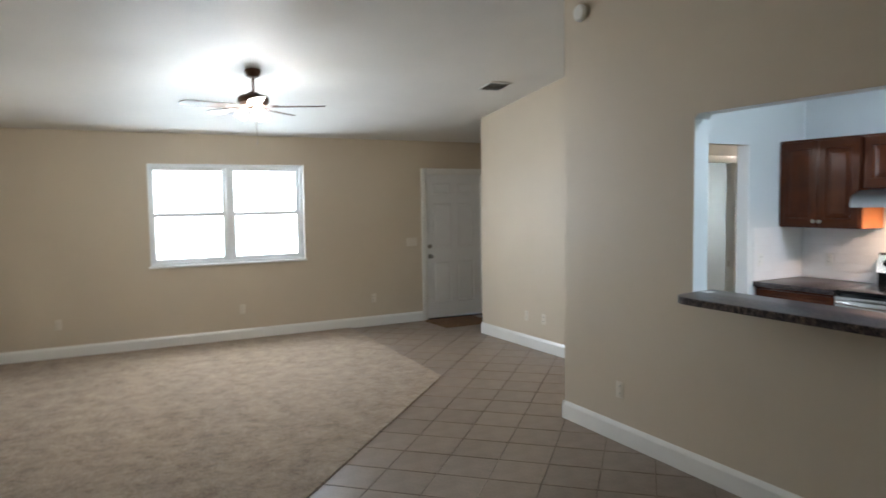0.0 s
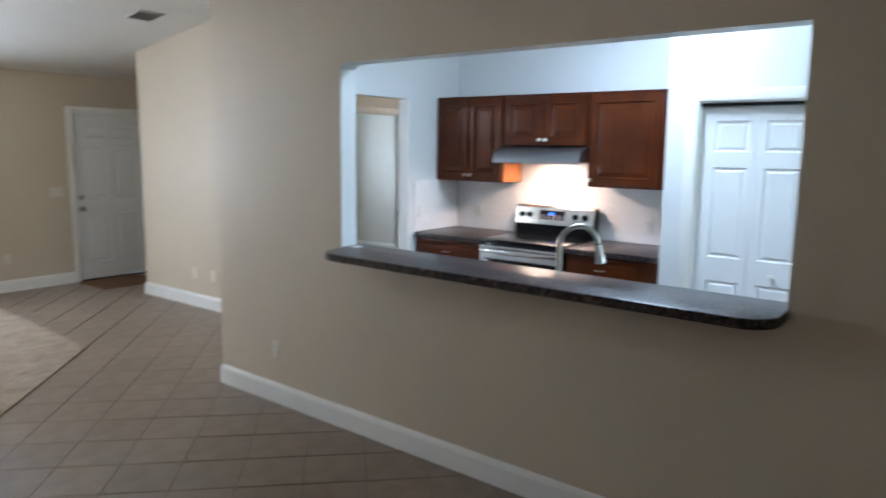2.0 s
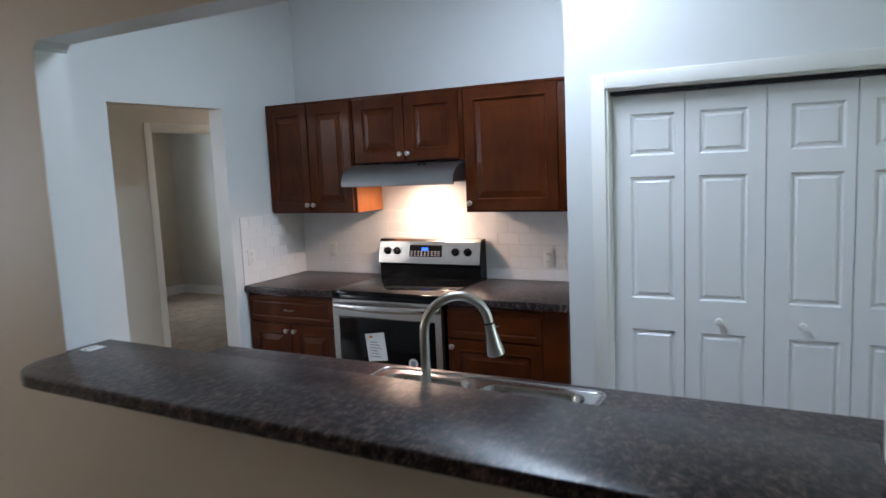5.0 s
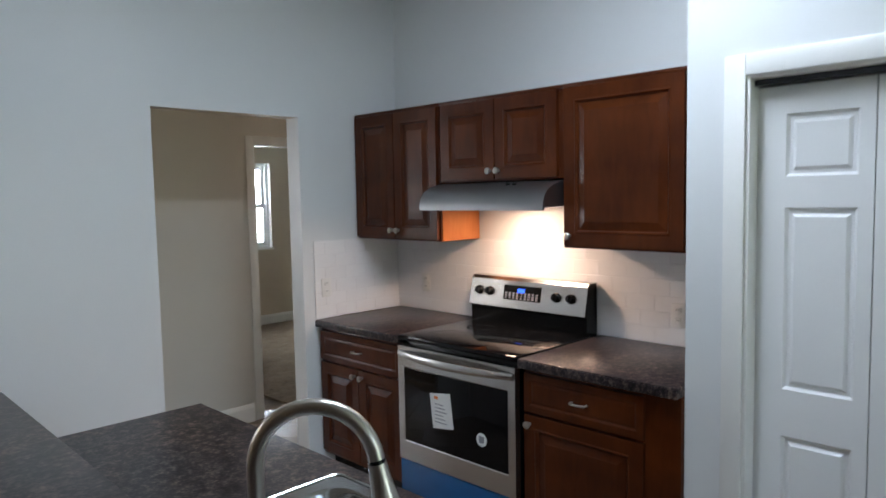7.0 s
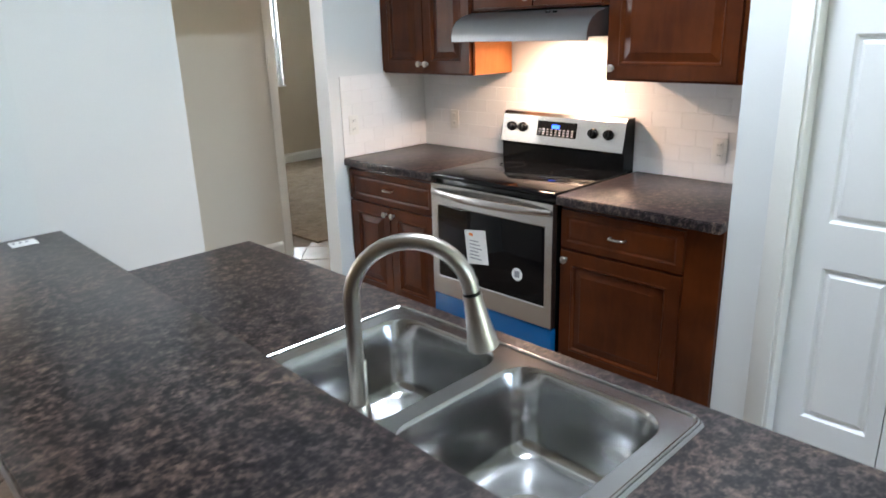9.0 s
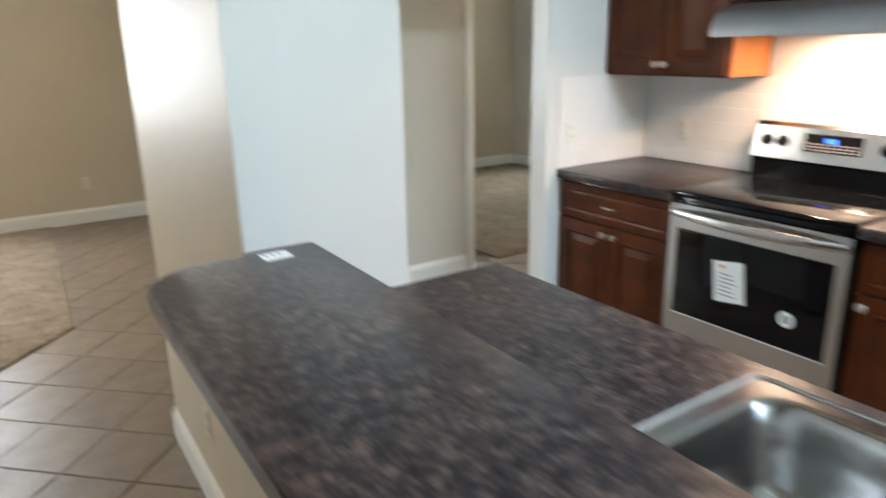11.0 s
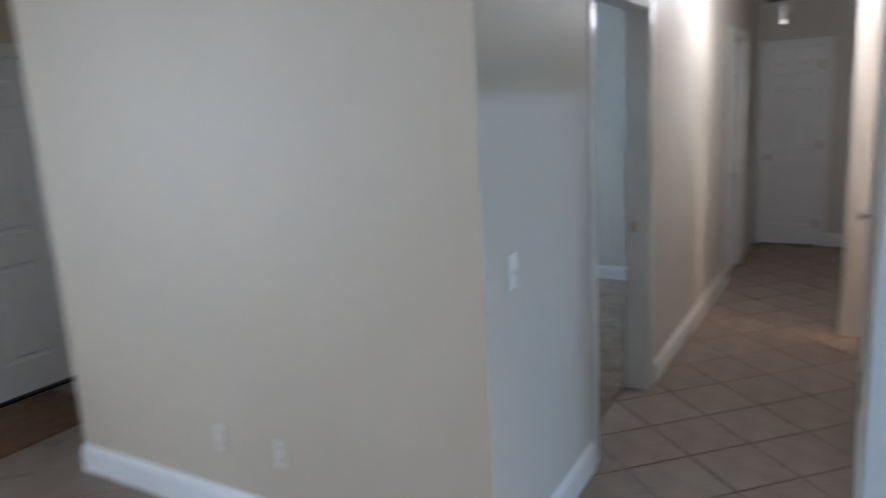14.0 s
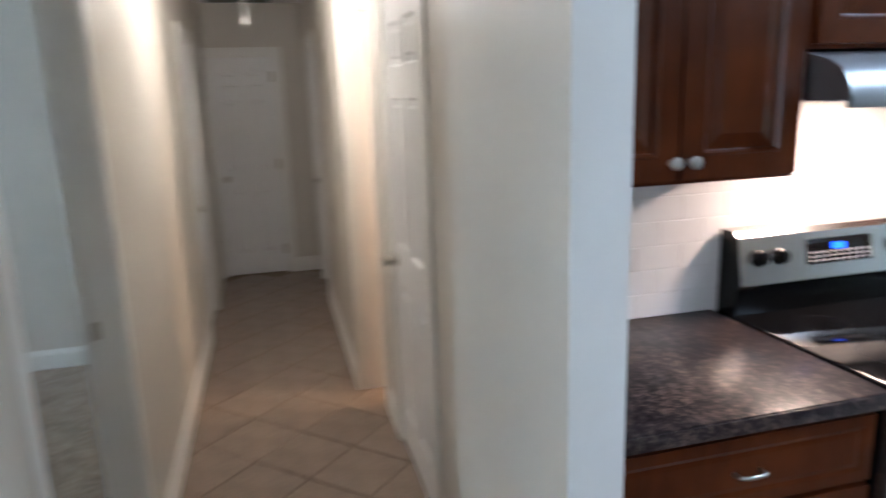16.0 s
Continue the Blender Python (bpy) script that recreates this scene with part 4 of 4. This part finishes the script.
for k in range(n):
    u = k / (n - 1)
    x, out, half = 0.008 + u * (RW - 0.028), 0.006 + 0.052 * math.sin(math.pi * u) ** 0.8, 0.017 + 0.006 * math.sin(math.pi * u)
    sec = [(0.0, -half), (-out, -half + 0.004), (-out - 0.005, -half + 0.012), (-out - 0.005, half - 0.010), (-out, half - 0.002), (-out + 0.010, half), (-out + 0.010, -half + 0.012), (0.0, -half + 0.004)]
    rings.append([bm.verts.new((x, y, 0.556 + z)) for y, z in sec])
for a, b in zip(rings, rings[1:]):
    for k in range(8):
        bm.faces.new((a[k], a[(k + 1) % 8], b[(k + 1) % 8], b[k]))
bm.faces.new(rings[0])
bm.faces.new(rings[-1])
bmesh.ops.recalc_face_normals(bm, faces=bm.faces[:])
part("oven_handle", bm, STEEL, dr, "curved steel handle bar")
bm = bmesh.new()
box(bm, 0.245, 0.385, -0.0035, -0.0015, 0.223, 0.398)
lb = part("energy_label", bm, PAPER, dr, "white paper label taped on the oven glass", smooth=False)
for v in lb.data.vertices:
    x, z = v.co.x - 0.315, v.co.z - 0.311
    v.co.x, v.co.z = 0.315 + x * 0.99 - z * 0.12, 0.311 + x * 0.14 + z * 0.99
for k in range(6):
    boxpart("print_line", (0.272, 0.352 - 0.012 * (k % 3), -0.0042, -0.0036, 0.248 + k * 0.018, 0.253 + k * 0.018), INK, lb, 0)
boxpart("print_mark", (0.268, 0.292, -0.0042, -0.0036, 0.365, 0.379), ORANGE, lb, 0)
bm = bmesh.new()
lathe(bm, [(0, 0), (0.032, 0), (0.032, -0.001), (0, -0.001)], (0.575, -0.002, 0.228), "y", 28)
st = part("round_sticker", bm, PAPER, dr, "round white sticker on the oven glass")
boxpart("print_mark", (0.560, 0.590, -0.0036, -0.0031, 0.213, 0.245), INK, st, 0)
boxpart("storage_drawer", (0.006, RW - 0.006, -0.008, 0.03, 0.05, 0.264), BLUEFILM, rg, 0.006, "storage drawer wrapped in blue protective film")
# back panel, leaning a little
bm = bmesh.new()
prof = [(0.565, 0.922), (0.565, 1.005), (0.545, 1.02), (0.575, 1.165), (0.590, 1.182), (0.655, 1.182), (0.655, 0.90), (0.565, 0.90)]
L = [bm.verts.new((0.006, y, z)) for y, z in prof]
R = [bm.verts.new((RW - 0.006, y, z)) for y, z in prof]
for k in range(len(prof)):
    f = bm.faces.new((L[k], L[(k + 1) % len(prof)], R[(k + 1) % len(prof)], R[k]))
    f.material_index = 0 if 2 <= k <= 4 else 1
for f in (bm.faces.new(L), bm.faces.new(R)):
    f.material_index = 1
bmesh.ops.recalc_face_normals(bm, faces=bm.faces[:])
bp = part("back_panel", bm, [STEEL, BLACKP], rg, "stainless control panel", smooth=False)
lean = Matrix.Translation((0, 0.545, 1.02)) @ Matrix.Rotation(math.atan2(0.03, 0.145), 4, "X").inverted()


def on_panel(name, dims, material, bevel=0.001, label=""):
    ob = boxpart(name, dims, material, bp, bevel, label)
    ob.matrix_basis = lean
    return ob


disp = on_panel("display", (0.25, 0.50, -0.003, 0.002, 0.045, 0.125), BLACK, 0.002, "black control display")
on_panel("clock_digits", (0.345, 0.395, -0.0042, -0.0035, 0.088, 0.108), BLUELED, 0)
for r in range(3):
    for c in range(9):
        on_panel("button", (0.262 + c * 0.026, 0.276 + c * 0.026, -0.0041, -0.0034, 0.052 + r * 0.013, 0.059 + r * 0.013), INK, 0)
for x in (0.075, 0.15, 0.60, 0.69):
    bm = bmesh.new()
    lathe(bm, [(0, 0.002), (0.027, 0.002), (0.026, -0.006), (0.021, -0.010), (0.019, -0.026), (0, -0.027)], (x, 0, 0.082), "y", 22)
    box(bm, x - 0.004, x + 0.004, -0.033, -0.02, 0.063, 0.101, 0.001)
    k = part("control_knob", bm, BLACKP, bp, "black control knob")
    k.matrix_basis = lean

# ---- hood ----
hd = thing("range_hood", pose(2.20, -0.806, 0, 0, 0, -90), "stainless steel under-cabinet range hood with lit lamp", "range hood")
bm = bmesh.new()
w = 0.808
prof = [(0.006, 1.560), (0.004, 1.586), (0.014, 1.622), (0.04, 1.656), (0.09, 1.680), (0.165, 1.698), (0.495, 1.698), (0.495, 1.560), (0.485, 1.560), (0.485, 1.580), (0.018, 1.580), (0.018, 1.560)]
L = [bm.verts.new((0.0, y, z)) for y, z in prof]
R = [bm.verts.new((w, y, z)) for y, z in prof]
for k in range(len(prof)):
    bm.faces.new((L[k], L[(k + 1) % len(prof)], R[(k + 1) % len(prof)], R[k]))
bm.faces.new(L)
bm.faces.new(R)
bmesh.ops.recalc_face_normals(bm, faces=bm.faces[:])
part("canopy", bm, HOODSTEEL, hd)
boxpart("lamp_lens", (0.34, 0.46, 0.20, 0.30, 1.573, 1.5795), HOODGLOW, hd, 0.002, "glowing lamp lens")
boxpart("filter", (0.05, 0.32, 0.10, 0.44, 1.574, 1.5795), INK, hd, 0.001)
boxpart("filter", (0.48, 0.75, 0.10, 0.44, 1.574, 1.5795), INK, hd, 0.001)
for x in (0.53, 0.57):
    bm = bmesh.new()
    cyl(bm, (x, 0.10, 1.686), 0.011, 0.010, "z", 16, bevel=0.002)
    part("switch", bm, BLACKP, hd)

# ---- window and outside ----


def sash(parent, name, x0, x1, z0, z1, y, t=0.042):
    s = thing(name, Matrix(), "", "")
    s.parent = parent
    bm = bmesh.new()
    for d in ((x0, x0 + t, z0, z1), (x1 - t, x1, z0, z1), (x0 + t, x1 - t, z0, z0 + t), (x0 + t, x1 - t, z1 - t, z1)):
        box(bm, d[0], d[1], y, y + 0.03, d[2], d[3], 0.002)
    part("sash_frame", bm, ALUM, s)
    p = boxpart("pane", (x0 + t - 0.004, x1 - t + 0.004, y + 0.013, y + 0.017, z0 + t - 0.004, z1 - t + 0.004), GLASS, s, 0)
    p.visible_shadow = False
    return s


def hung_window(name, x0, x1, z0, z1, units, label):
    w = thing(name, Matrix(), label, "window", kind="structure")
    y = YW
    bm = bmesh.new()
    f = 0.035
    for d in ((x0, x0 + f, z0, z1), (x1 - f, x1, z0, z1), (x0 + f, x1 - f, z0, z0 + f), (x0 + f, x1 - f, z1 - f, z1)):
        box(bm, d[0], d[1], y + 0.055, y + 0.14, d[2], d[3], 0.002)
    part("window_frame", bm, ALUM, w)
    step = (x1 - x0) / units
    for k in range(units):
        a, b = x0 + k * step + (f if k == 0 else 0.03), x0 + (k + 1) * step - (f if k == units - 1 else 0.03)
        zm = (z0 + z1) / 2
        sash(w, "upper_sash", a, b, zm - 0.018, z1 - f, y + 0.10)
        sash(w, "lower_sash", a, b, z0 + f, zm + 0.018, y + 0.065)
        if k:
            boxpart("mullion", (x0 + k * step - 0.03, x0 + k * step + 0.03, y + 0.05, y + 0.14, z0 + f, z1 - f), ALUM, w, 0.003)
    boxpart("window_sill", (x0 - 0.02, x1 + 0.02, y - 0.018, y + 0.055, z0 - 0.02, z0 + 0.004), TRIM, w, 0.004, "white painted sill")
    return w


hung_window("window_1", -2.42, -0.605, 0.945, 2.122, 2, "white vinyl double window with two sliding sashes each")
hung_window("window_2", 4.14, 4.50, 1.0, 2.09, 1, "white vinyl bedroom window")


# ---- ceiling fan ----
FX, FY = -1.757, 2.10
FZ = vault(FY)
fan = thing("ceiling_fan", pose(FX, FY, FZ), "dark bronze ceiling fan with lit frosted shades hanging from the ceiling", "ceiling fan")
bm = bmesh.new()
lathe(bm, [(0, 0.012), (0.068, 0.012), (0.070, -0.02), (0.055, -0.055), (0.025, -0.07), (0, -0.07)], (0, 0, 0))
part("canopy", bm, BRONZE, fan)
bm = bmesh.new()
cyl(bm, (0, 0, -0.13), 0.012, 0.15, "z", 14)
part("downrod", bm, BRONZE, fan)
bm = bmesh.new()
lathe(bm, [(0, -0.190), (0.04, -0.190), (0.055, -0.205), (0.115, -0.220), (0.134, -0.240), (0.134, -0.280), (0.105, -0.308), (0.06, -0.315), (0.05, -0.340), (0.03, -0.350), (0, -0.350)], (0, 0, 0))
part("motor_housing", bm, BRONZE, fan)
for k in range(5):
    a = 187 + 72 * k
    bm = bmesh.new()
    out = [(0.17, -0.045), (0.20, -0.055), (0.56, -0.068), (0.61, -0.055), (0.63, -0.02), (0.63, 0.02), (0.61, 0.055), (0.56, 0.068), (0.20, 0.055), (0.17, 0.045)]
    prism(bm, out, -0.004, 0.004)
    for v in bm.verts:
        v.co.z += v.co.y * 0.18
    bl = part("blade", bm, BLADE, fan, at=Matrix.Translation((0, 0, -0.318)) @ Matrix.Rotation(radians(a), 4, "Z"))
    bm = bmesh.new()
    box(bm, 0.09, 0.22, -0.018, 0.018, 0.006, 0.012, 0.002)
    part("blade_iron", bm, BRONZE, bl)
for k in range(3):
    a = radians(30 + 120 * k)
    bm = bmesh.new()
    lathe(bm, [(0.018, 0.0), (0.030, -0.015), (0.045, -0.05), (0.052, -0.085), (0.047, -0.083), (0.040, -0.05), (0.025, -0.015)], (0, 0, 0), "z", 20, False)
    part("shade", bm, FROST, fan, "glowing frosted glass shade", at=Matrix.Translation((0.085 * math.cos(a), 0.085 * math.sin(a), -0.335)) @ Matrix.Rotation(a, 4, "Z") @ Matrix.Rotation(radians(-28), 4, "Y"))
bm = bmesh.new()
tube(bm, [(0.02, -0.02, -0.335), (0.02, -0.02, -0.62)], 0.0036, 6)
lathe(bm, [(0, -0.615), (0.006, -0.62), (0.009, -0.635), (0, -0.648)], (0.02, -0.02, 0), "z", 10)
part("pull_chain", bm, NICKEL, fan)

# ---- vents, detectors, hall light ----


def vent(name, m, w, d, slats, label, frame_mat, dark):
    v = thing(name, m, label, "vent")
    bm = bmesh.new()
    for q in ((-w / 2, w / 2, -d / 2, -d / 2 + 0.02), (-w / 2, w / 2, d / 2 - 0.02, d / 2), (-w / 2, -w / 2 + 0.02, -d / 2 + 0.02, d / 2 - 0.02), (w / 2 - 0.02, w / 2, -d / 2 + 0.02, d / 2 - 0.02)):
        box(bm, *q, -0.010, 0.0, 0.002)
    part("frame", bm, frame_mat, v)
    boxpart("backing", (-w / 2 + 0.015, w / 2 - 0.015, -d / 2 + 0.015, d / 2 - 0.015, -0.002, 0.0), dark, v, 0)
    for k in range(slats):
        y = -d / 2 + 0.03 + (d - 0.06) * k / (slats - 1)
        bm = bmesh.new()
        box(bm, -w / 2 + 0.02, w / 2 - 0.02, -0.007, 0.007, -0.001, 0.001)
        part("slat", bm, frame_mat, v, at=pose(0, y, -0.006, 40, 0, 0))
    return v


tilt = -math.degrees(math.atan(SLOPE))
vent("ceiling_vent", pose(0.70, 2.01, vault(2.01) - 0.001, tilt, 0, 0), 0.26, 0.26, 8, "white louvred air vent in the sloped ceiling", VENTM, SLOT)
vent("return_grille", pose(7.16, 0.705, HC - 0.001, 0, 0, 90), 0.52, 0.30, 13, "dark grey return air grille in the hall ceiling", GRILLEGREY, SLOT)

bm = bmesh.new()
lathe(bm, [(0, 0), (0.060, 0), (0.060, -0.018), (0.050, -0.032), (0, -0.034)], (0, 0, 0), "z", 28)
sd = tagged(part("smoke_detector", bm, PLATE, at=pose(-0.001, -0.195, 2.96, 0, 90, 0)), "round white smoke detector high on the beige wall", "detector")
ch = thing("door_chime", pose(4.95, HS2, 2.20, 0, 0, 180), "small white door chime box on the hall wall", "chime")
boxpart("cover", (-0.06, 0.06, -0.035, -0.0005, -0.05, 0.05), PLATE, ch, 0.006)

hl = thing("hall_ceiling_light", pose(HALL_LAMP[0], HALL_LAMP[1], HC), "round frosted ceiling light in the hall", "ceiling light")
bm = bmesh.new()
lathe(bm, [(0, 0), (0.12, 0), (0.12, -0.015), (0.10, -0.02), (0, -0.02)], (0, 0, 0))
part("base", bm, PLATE, hl)
bm = bmesh.new()
lathe(bm, [(0.10, -0.018), (0.105, -0.04), (0.085, -0.075), (0.045, -0.095), (0, -0.10)], (0, 0, 0))
part("dome", bm, HALLGLOW, hl, "glowing frosted glass dome")
cord = thing("attic_pull_cord", pose(5.0, 0.555 + ASKEW * (5.0 - 1.946), HC), "thin white pull cord hanging from the hall ceiling", "pull cord")
bm = bmesh.new()
tube(bm, [(0, 0, 0.0), (0.001, 0, -0.2), (0, 0, -0.385)], 0.0032, 8)
part("string", bm, PLATE, cord)
bm = bmesh.new()
lathe(bm, [(0, -0.375), (0.007, -0.378), (0.013, -0.398), (0.013, -0.408), (0, -0.412)], (0, 0, 0), "z", 14)
part("toggle", bm, PLATE, cord, "small white plastic end knob")

kl = thing("kitchen_ceiling_light", pose(1.25, -2.3, vault(-2.3), math.degrees(math.atan(SLOPE)), 0, 0), "long fluorescent kitchen ceiling light", "ceiling light")
boxpart("tray", (-0.62, 0.62, -0.16, 0.16, -0.05, 0.0), PLATE, kl, 0.005)
boxpart("diffuser", (-0.60, 0.60, -0.14, 0.14, -0.068, -0.0505), KITGLOW, kl, 0.008, "glowing acrylic diffuser")

# ---- plates ----


def outlet(m, label="almond duplex outlet plate on the beige wall", skin=ALMOND):
    o = thing("outlet", m, label, "outlet", "outlets")
    boxpart("plate", (-0.035, 0.035, -0.006, -0.0005, -0.057, 0.057), skin, o, 0.0025)
    for z in (-0.024, 0.024):
        s = boxpart("socket", (-0.016, 0.016, -0.0085, -0.005, z - 0.014, z + 0.014), skin, o, 0.003)
        for x in (-0.006, 0.006):
            boxpart("slot", (x - 0.0012, x + 0.0012, -0.0090, -0.0086, z - 0.002, z + 0.008), SLOT, s, 0)
    return o


def switch(m, gangs, label, skin=PLATE):
    o = thing("light_switch", m, label, "switch")
    w = 0.035 + 0.023 * (gangs - 1)
    boxpart("plate", (-w, w, -0.006, -0.0005, -0.057, 0.057), skin, o, 0.0025)
    for k in range(gangs):
        x = (k - (gangs - 1) / 2) * 0.046
        bm = bmesh.new()
        box(bm, x - 0.005, x + 0.005, -0.017, -0.004, -0.012, 0.010, 0.002)
        part("toggle", bm, skin, o)
    return o


for x in (-3.37, -1.41, 0.31):
    outlet(pose(x, YW, 0.375))
outlet(pose(0, -0.596, 0.362, 0, 0, -90))
outlet(pose(AX, 2.257, 0.352, 0, 0, -90))
outlet(pose(AX, 1.937, 0.352, 0, 0, -90))
outlet(pose(2.10, KF - 0.008, 1.10, 0, 0, 0), "white outlet plate on the tiled backsplash", PLATE)
outlet(pose(XB - 0.008, -0.35, 1.09, 0, 0, -90), "white outlet plate on the tiled backsplash", PLATE)
outlet(pose(XB - 0.008, -2.03, 1.06, 0, 0, -90), "white outlet plate on the tiled backsplash", PLATE)
switch(pose(0.888, YW, 1.10), 3, "almond triple switch plate beside the front door", ALMOND)
switch(pose(1.46, HL, 1.075), 1, "white single switch plate on the hall wall")

# door mat
mt = thing("door_mat", pose(1.42, 4.06, 0.0), "flat brown coir door mat on the tiles before the front door", "door mat")
bm = bmesh.new()
prism(bm, rounded_outline(-0.38, 0.38, -0.33, 0.30, (0.03,) * 4), 0.0005, 0.011, 0.004)
part("mat_body", bm, MATBROWN, mt)

# ---- walls out of square ----


def tree(ob):
    yield ob
    for c in ob.children:
        yield from tree(c)


def slant_bar(ob):
    for v in ob.data.vertices:
        v.co.x += SLANT * (v.co.y + 0.55)


def skew_hall(ob):
    for v in ob.data.vertices:
        if v.co.x > 1.946 and v.co.y > KF + 0.02:
            v.co.y -= ASKEW * (v.co.x - 1.946)


for ob in list(bpy.data.objects):
    if ob.parent is not None:
        continue
    nm = ob.name
    if nm in ("wall_pass_through", "baseboard_pass_through", "trim_corner", "bar_top", "sticker"):
        for o in tree(ob):
            if o.type == "MESH":
                slant_bar(o)
    elif nm.startswith(("wall_hall_south", "wall_hall_north", "wall_hall_end", "wall_closet", "wall_far", "baseboard_hall", "casing_hall", "casing_linen", "casing_bath", "casing_bedroom", "ceiling_hall")):
        for o in tree(ob):
            if o.type == "MESH":
                skew_hall(o)
    elif nm in ("hall_end_door", "linen_door", "far_north_door", "far_south_door", "door_chime", "return_grille", "attic_pull_cord"):
        x = ob.matrix_basis.translation.x
        ob.matrix_basis = Matrix.Translation((0, -ASKEW * (x - 1.946), 0)) @ ob.matrix_basis
        ob.matrix_basis = ob.matrix_basis @ Matrix.Rotation(-ASKEW, 4, "Z")

# ---- backsplash tiles ----
TW, TH, G = 0.1514, 0.0752, 0.0011


def tile_mesh(w, h):
    """A thin glazed tile with eased edges, lying in x and z, its face towards -y."""
    bm = bmesh.new()
    e, d = 0.0018, 0.007
    ring0 = [bm.verts.new(c) for c in ((0, 0, 0), (w, 0, 0), (w, 0, h), (0, 0, h))]
    ring1 = [bm.verts.new(c) for c in ((0, -d + e, 0), (w, -d + e, 0), (w, -d + e, h), (0, -d + e, h))]
    ring2 = [bm.verts.new(c) for c in ((e, -d, e), (w - e, -d, e), (w - e, -d, h - e), (e, -d, h - e))]
    for a, b in ((ring0, ring1), (ring1, ring2)):
        for k in range(4):
            bm.faces.new((a[k], a[(k + 1) % 4], b[(k + 1) % 4], b[k]))
    bm.faces.new(ring2)
    bmesh.ops.recalc_face_normals(bm, faces=bm.faces[:])
    me = bpy.data.meshes.new("subway_tile")
    bm.to_mesh(me)
    bm.free()
    me.materials.append(SUBWAY)
    return me


tile_cache = {}


def backsplash(name, m, width, z0, z1):
    bs = thing(name, m, "glossy white subway tile backsplash above the counter", "backsplash", kind="structure")
    boxpart("grout_bed", (0, width, -0.0062, -0.0003, z0, z1), SUBGROUT, bs, 0)
    r, z = 0, z0 + 0.001
    while z < z1 - 0.01:
        h = min(TH, z1 - z)
        x = -(TW / 2) if r % 2 else 0.0
        while x < width - 0.004:
            a, b = max(x, 0), min(x + TW, width)
            if b - a > 0.008:
                key = (round(b - a, 3), round(h, 3))
                if key not in tile_cache:
                    tile_cache[key] = tile_mesh(*key)
                ob = new("tile", tile_cache[key])
                ob.parent = bs
                ob.matrix_basis = pose(a, -0.0004, z)
            x += TW + G
        z += TH + G
        r += 1


backsplash("backsplash_east", pose(XB, KF - 0.001, 0, 0, 0, -90), 2.278, 0.915, 1.381)
backsplash("backsplash_side", pose(2.022, KF, 0), 0.664, 0.915, 1.381)

# ---- floor tiles ----
P, U0, W0 = 0.320, 0.660, 0.950


def floor_tile_mesh():
    s, e, d = (P - 0.0055) / 2, 0.003, 0.0055
    vs = []
    for z, q in ((-d, s), (-0.0018, s), (0.0, s - e)):
        vs += [(-q, -q, z), (q, -q, z), (q, q, z), (-q, q, z)]
    fs = [(8, 9, 10, 11)]
    for r in (0, 4):
        fs += [(r + k, r + (k + 1) % 4, r + 4 + (k + 1) % 4, r + 4 + k) for k in range(4)]
    me = bpy.data.meshes.new("floor_tile")
    me.from_pydata(vs, [], fs)
    me.materials.append(TILE)
    return me


ftm = floor_tile_mesh()
spots, far = [], []
r2 = math.sqrt(0.5)
for i in range(-40, 60):
    for j in range(-60, 50):
        u, w = U0 + (i + 0.5) * P, W0 + (j + 0.5) * P
        x, y = (u - w) * r2, (u + w) * r2
        if not (XL + 0.1 < x < HX and YS + 0.1 < y < YW + 0.22):
            continue
        edge = -0.03 if y > 1.575 else max(-2.95, -0.20 - (1.575 - y) * 0.984)
        if x < edge - 0.24:
            continue
        if x > 1.5 and (y > 1.35 and not (y > AY - 0.1 and x < 2.6)):
            continue
        if x > XB + 0.2 and y < -0.2 and not (3.5 < x < 5.4 and y > -2):
            continue
        if AX + 0.3 < x and 1.2 < y < AY - 0.2:
            continue
        near = (-1.9 < y < 4.5 and x < 2.2) or (x >= 2.2 and -0.2 < y < 1.2 and x < 6.4)
        (spots if near else far).append((x, y))
spots.sort(key=lambda p: abs(p[0]) + abs(p[1]))
far += spots[300:]
for x, y in spots[:300]:
    ob = new("tile", ftm)
    ob.parent = floor
    ob.matrix_basis = pose(x, y, 0, random.uniform(-0.12, 0.12), random.uniform(-0.12, 0.12), 45)
vs, fs = [], []
base = [v.co.copy() for v in ftm.vertices]
polys = [tuple(p.vertices) for p in ftm.polygons]
for x, y in far:
    m, n = pose(x, y, 0, 0, 0, 45), len(vs)
    vs += [m @ c for c in base]
    fs += [tuple(n + k for k in p) for p in polys]
me = bpy.data.meshes.new("more_tiles")
me.from_pydata(vs, [], fs)
me.materials.append(TILE)
ob = new("more_tiles", me)
ob.parent = floor
tagged(ob, kind="stuff")
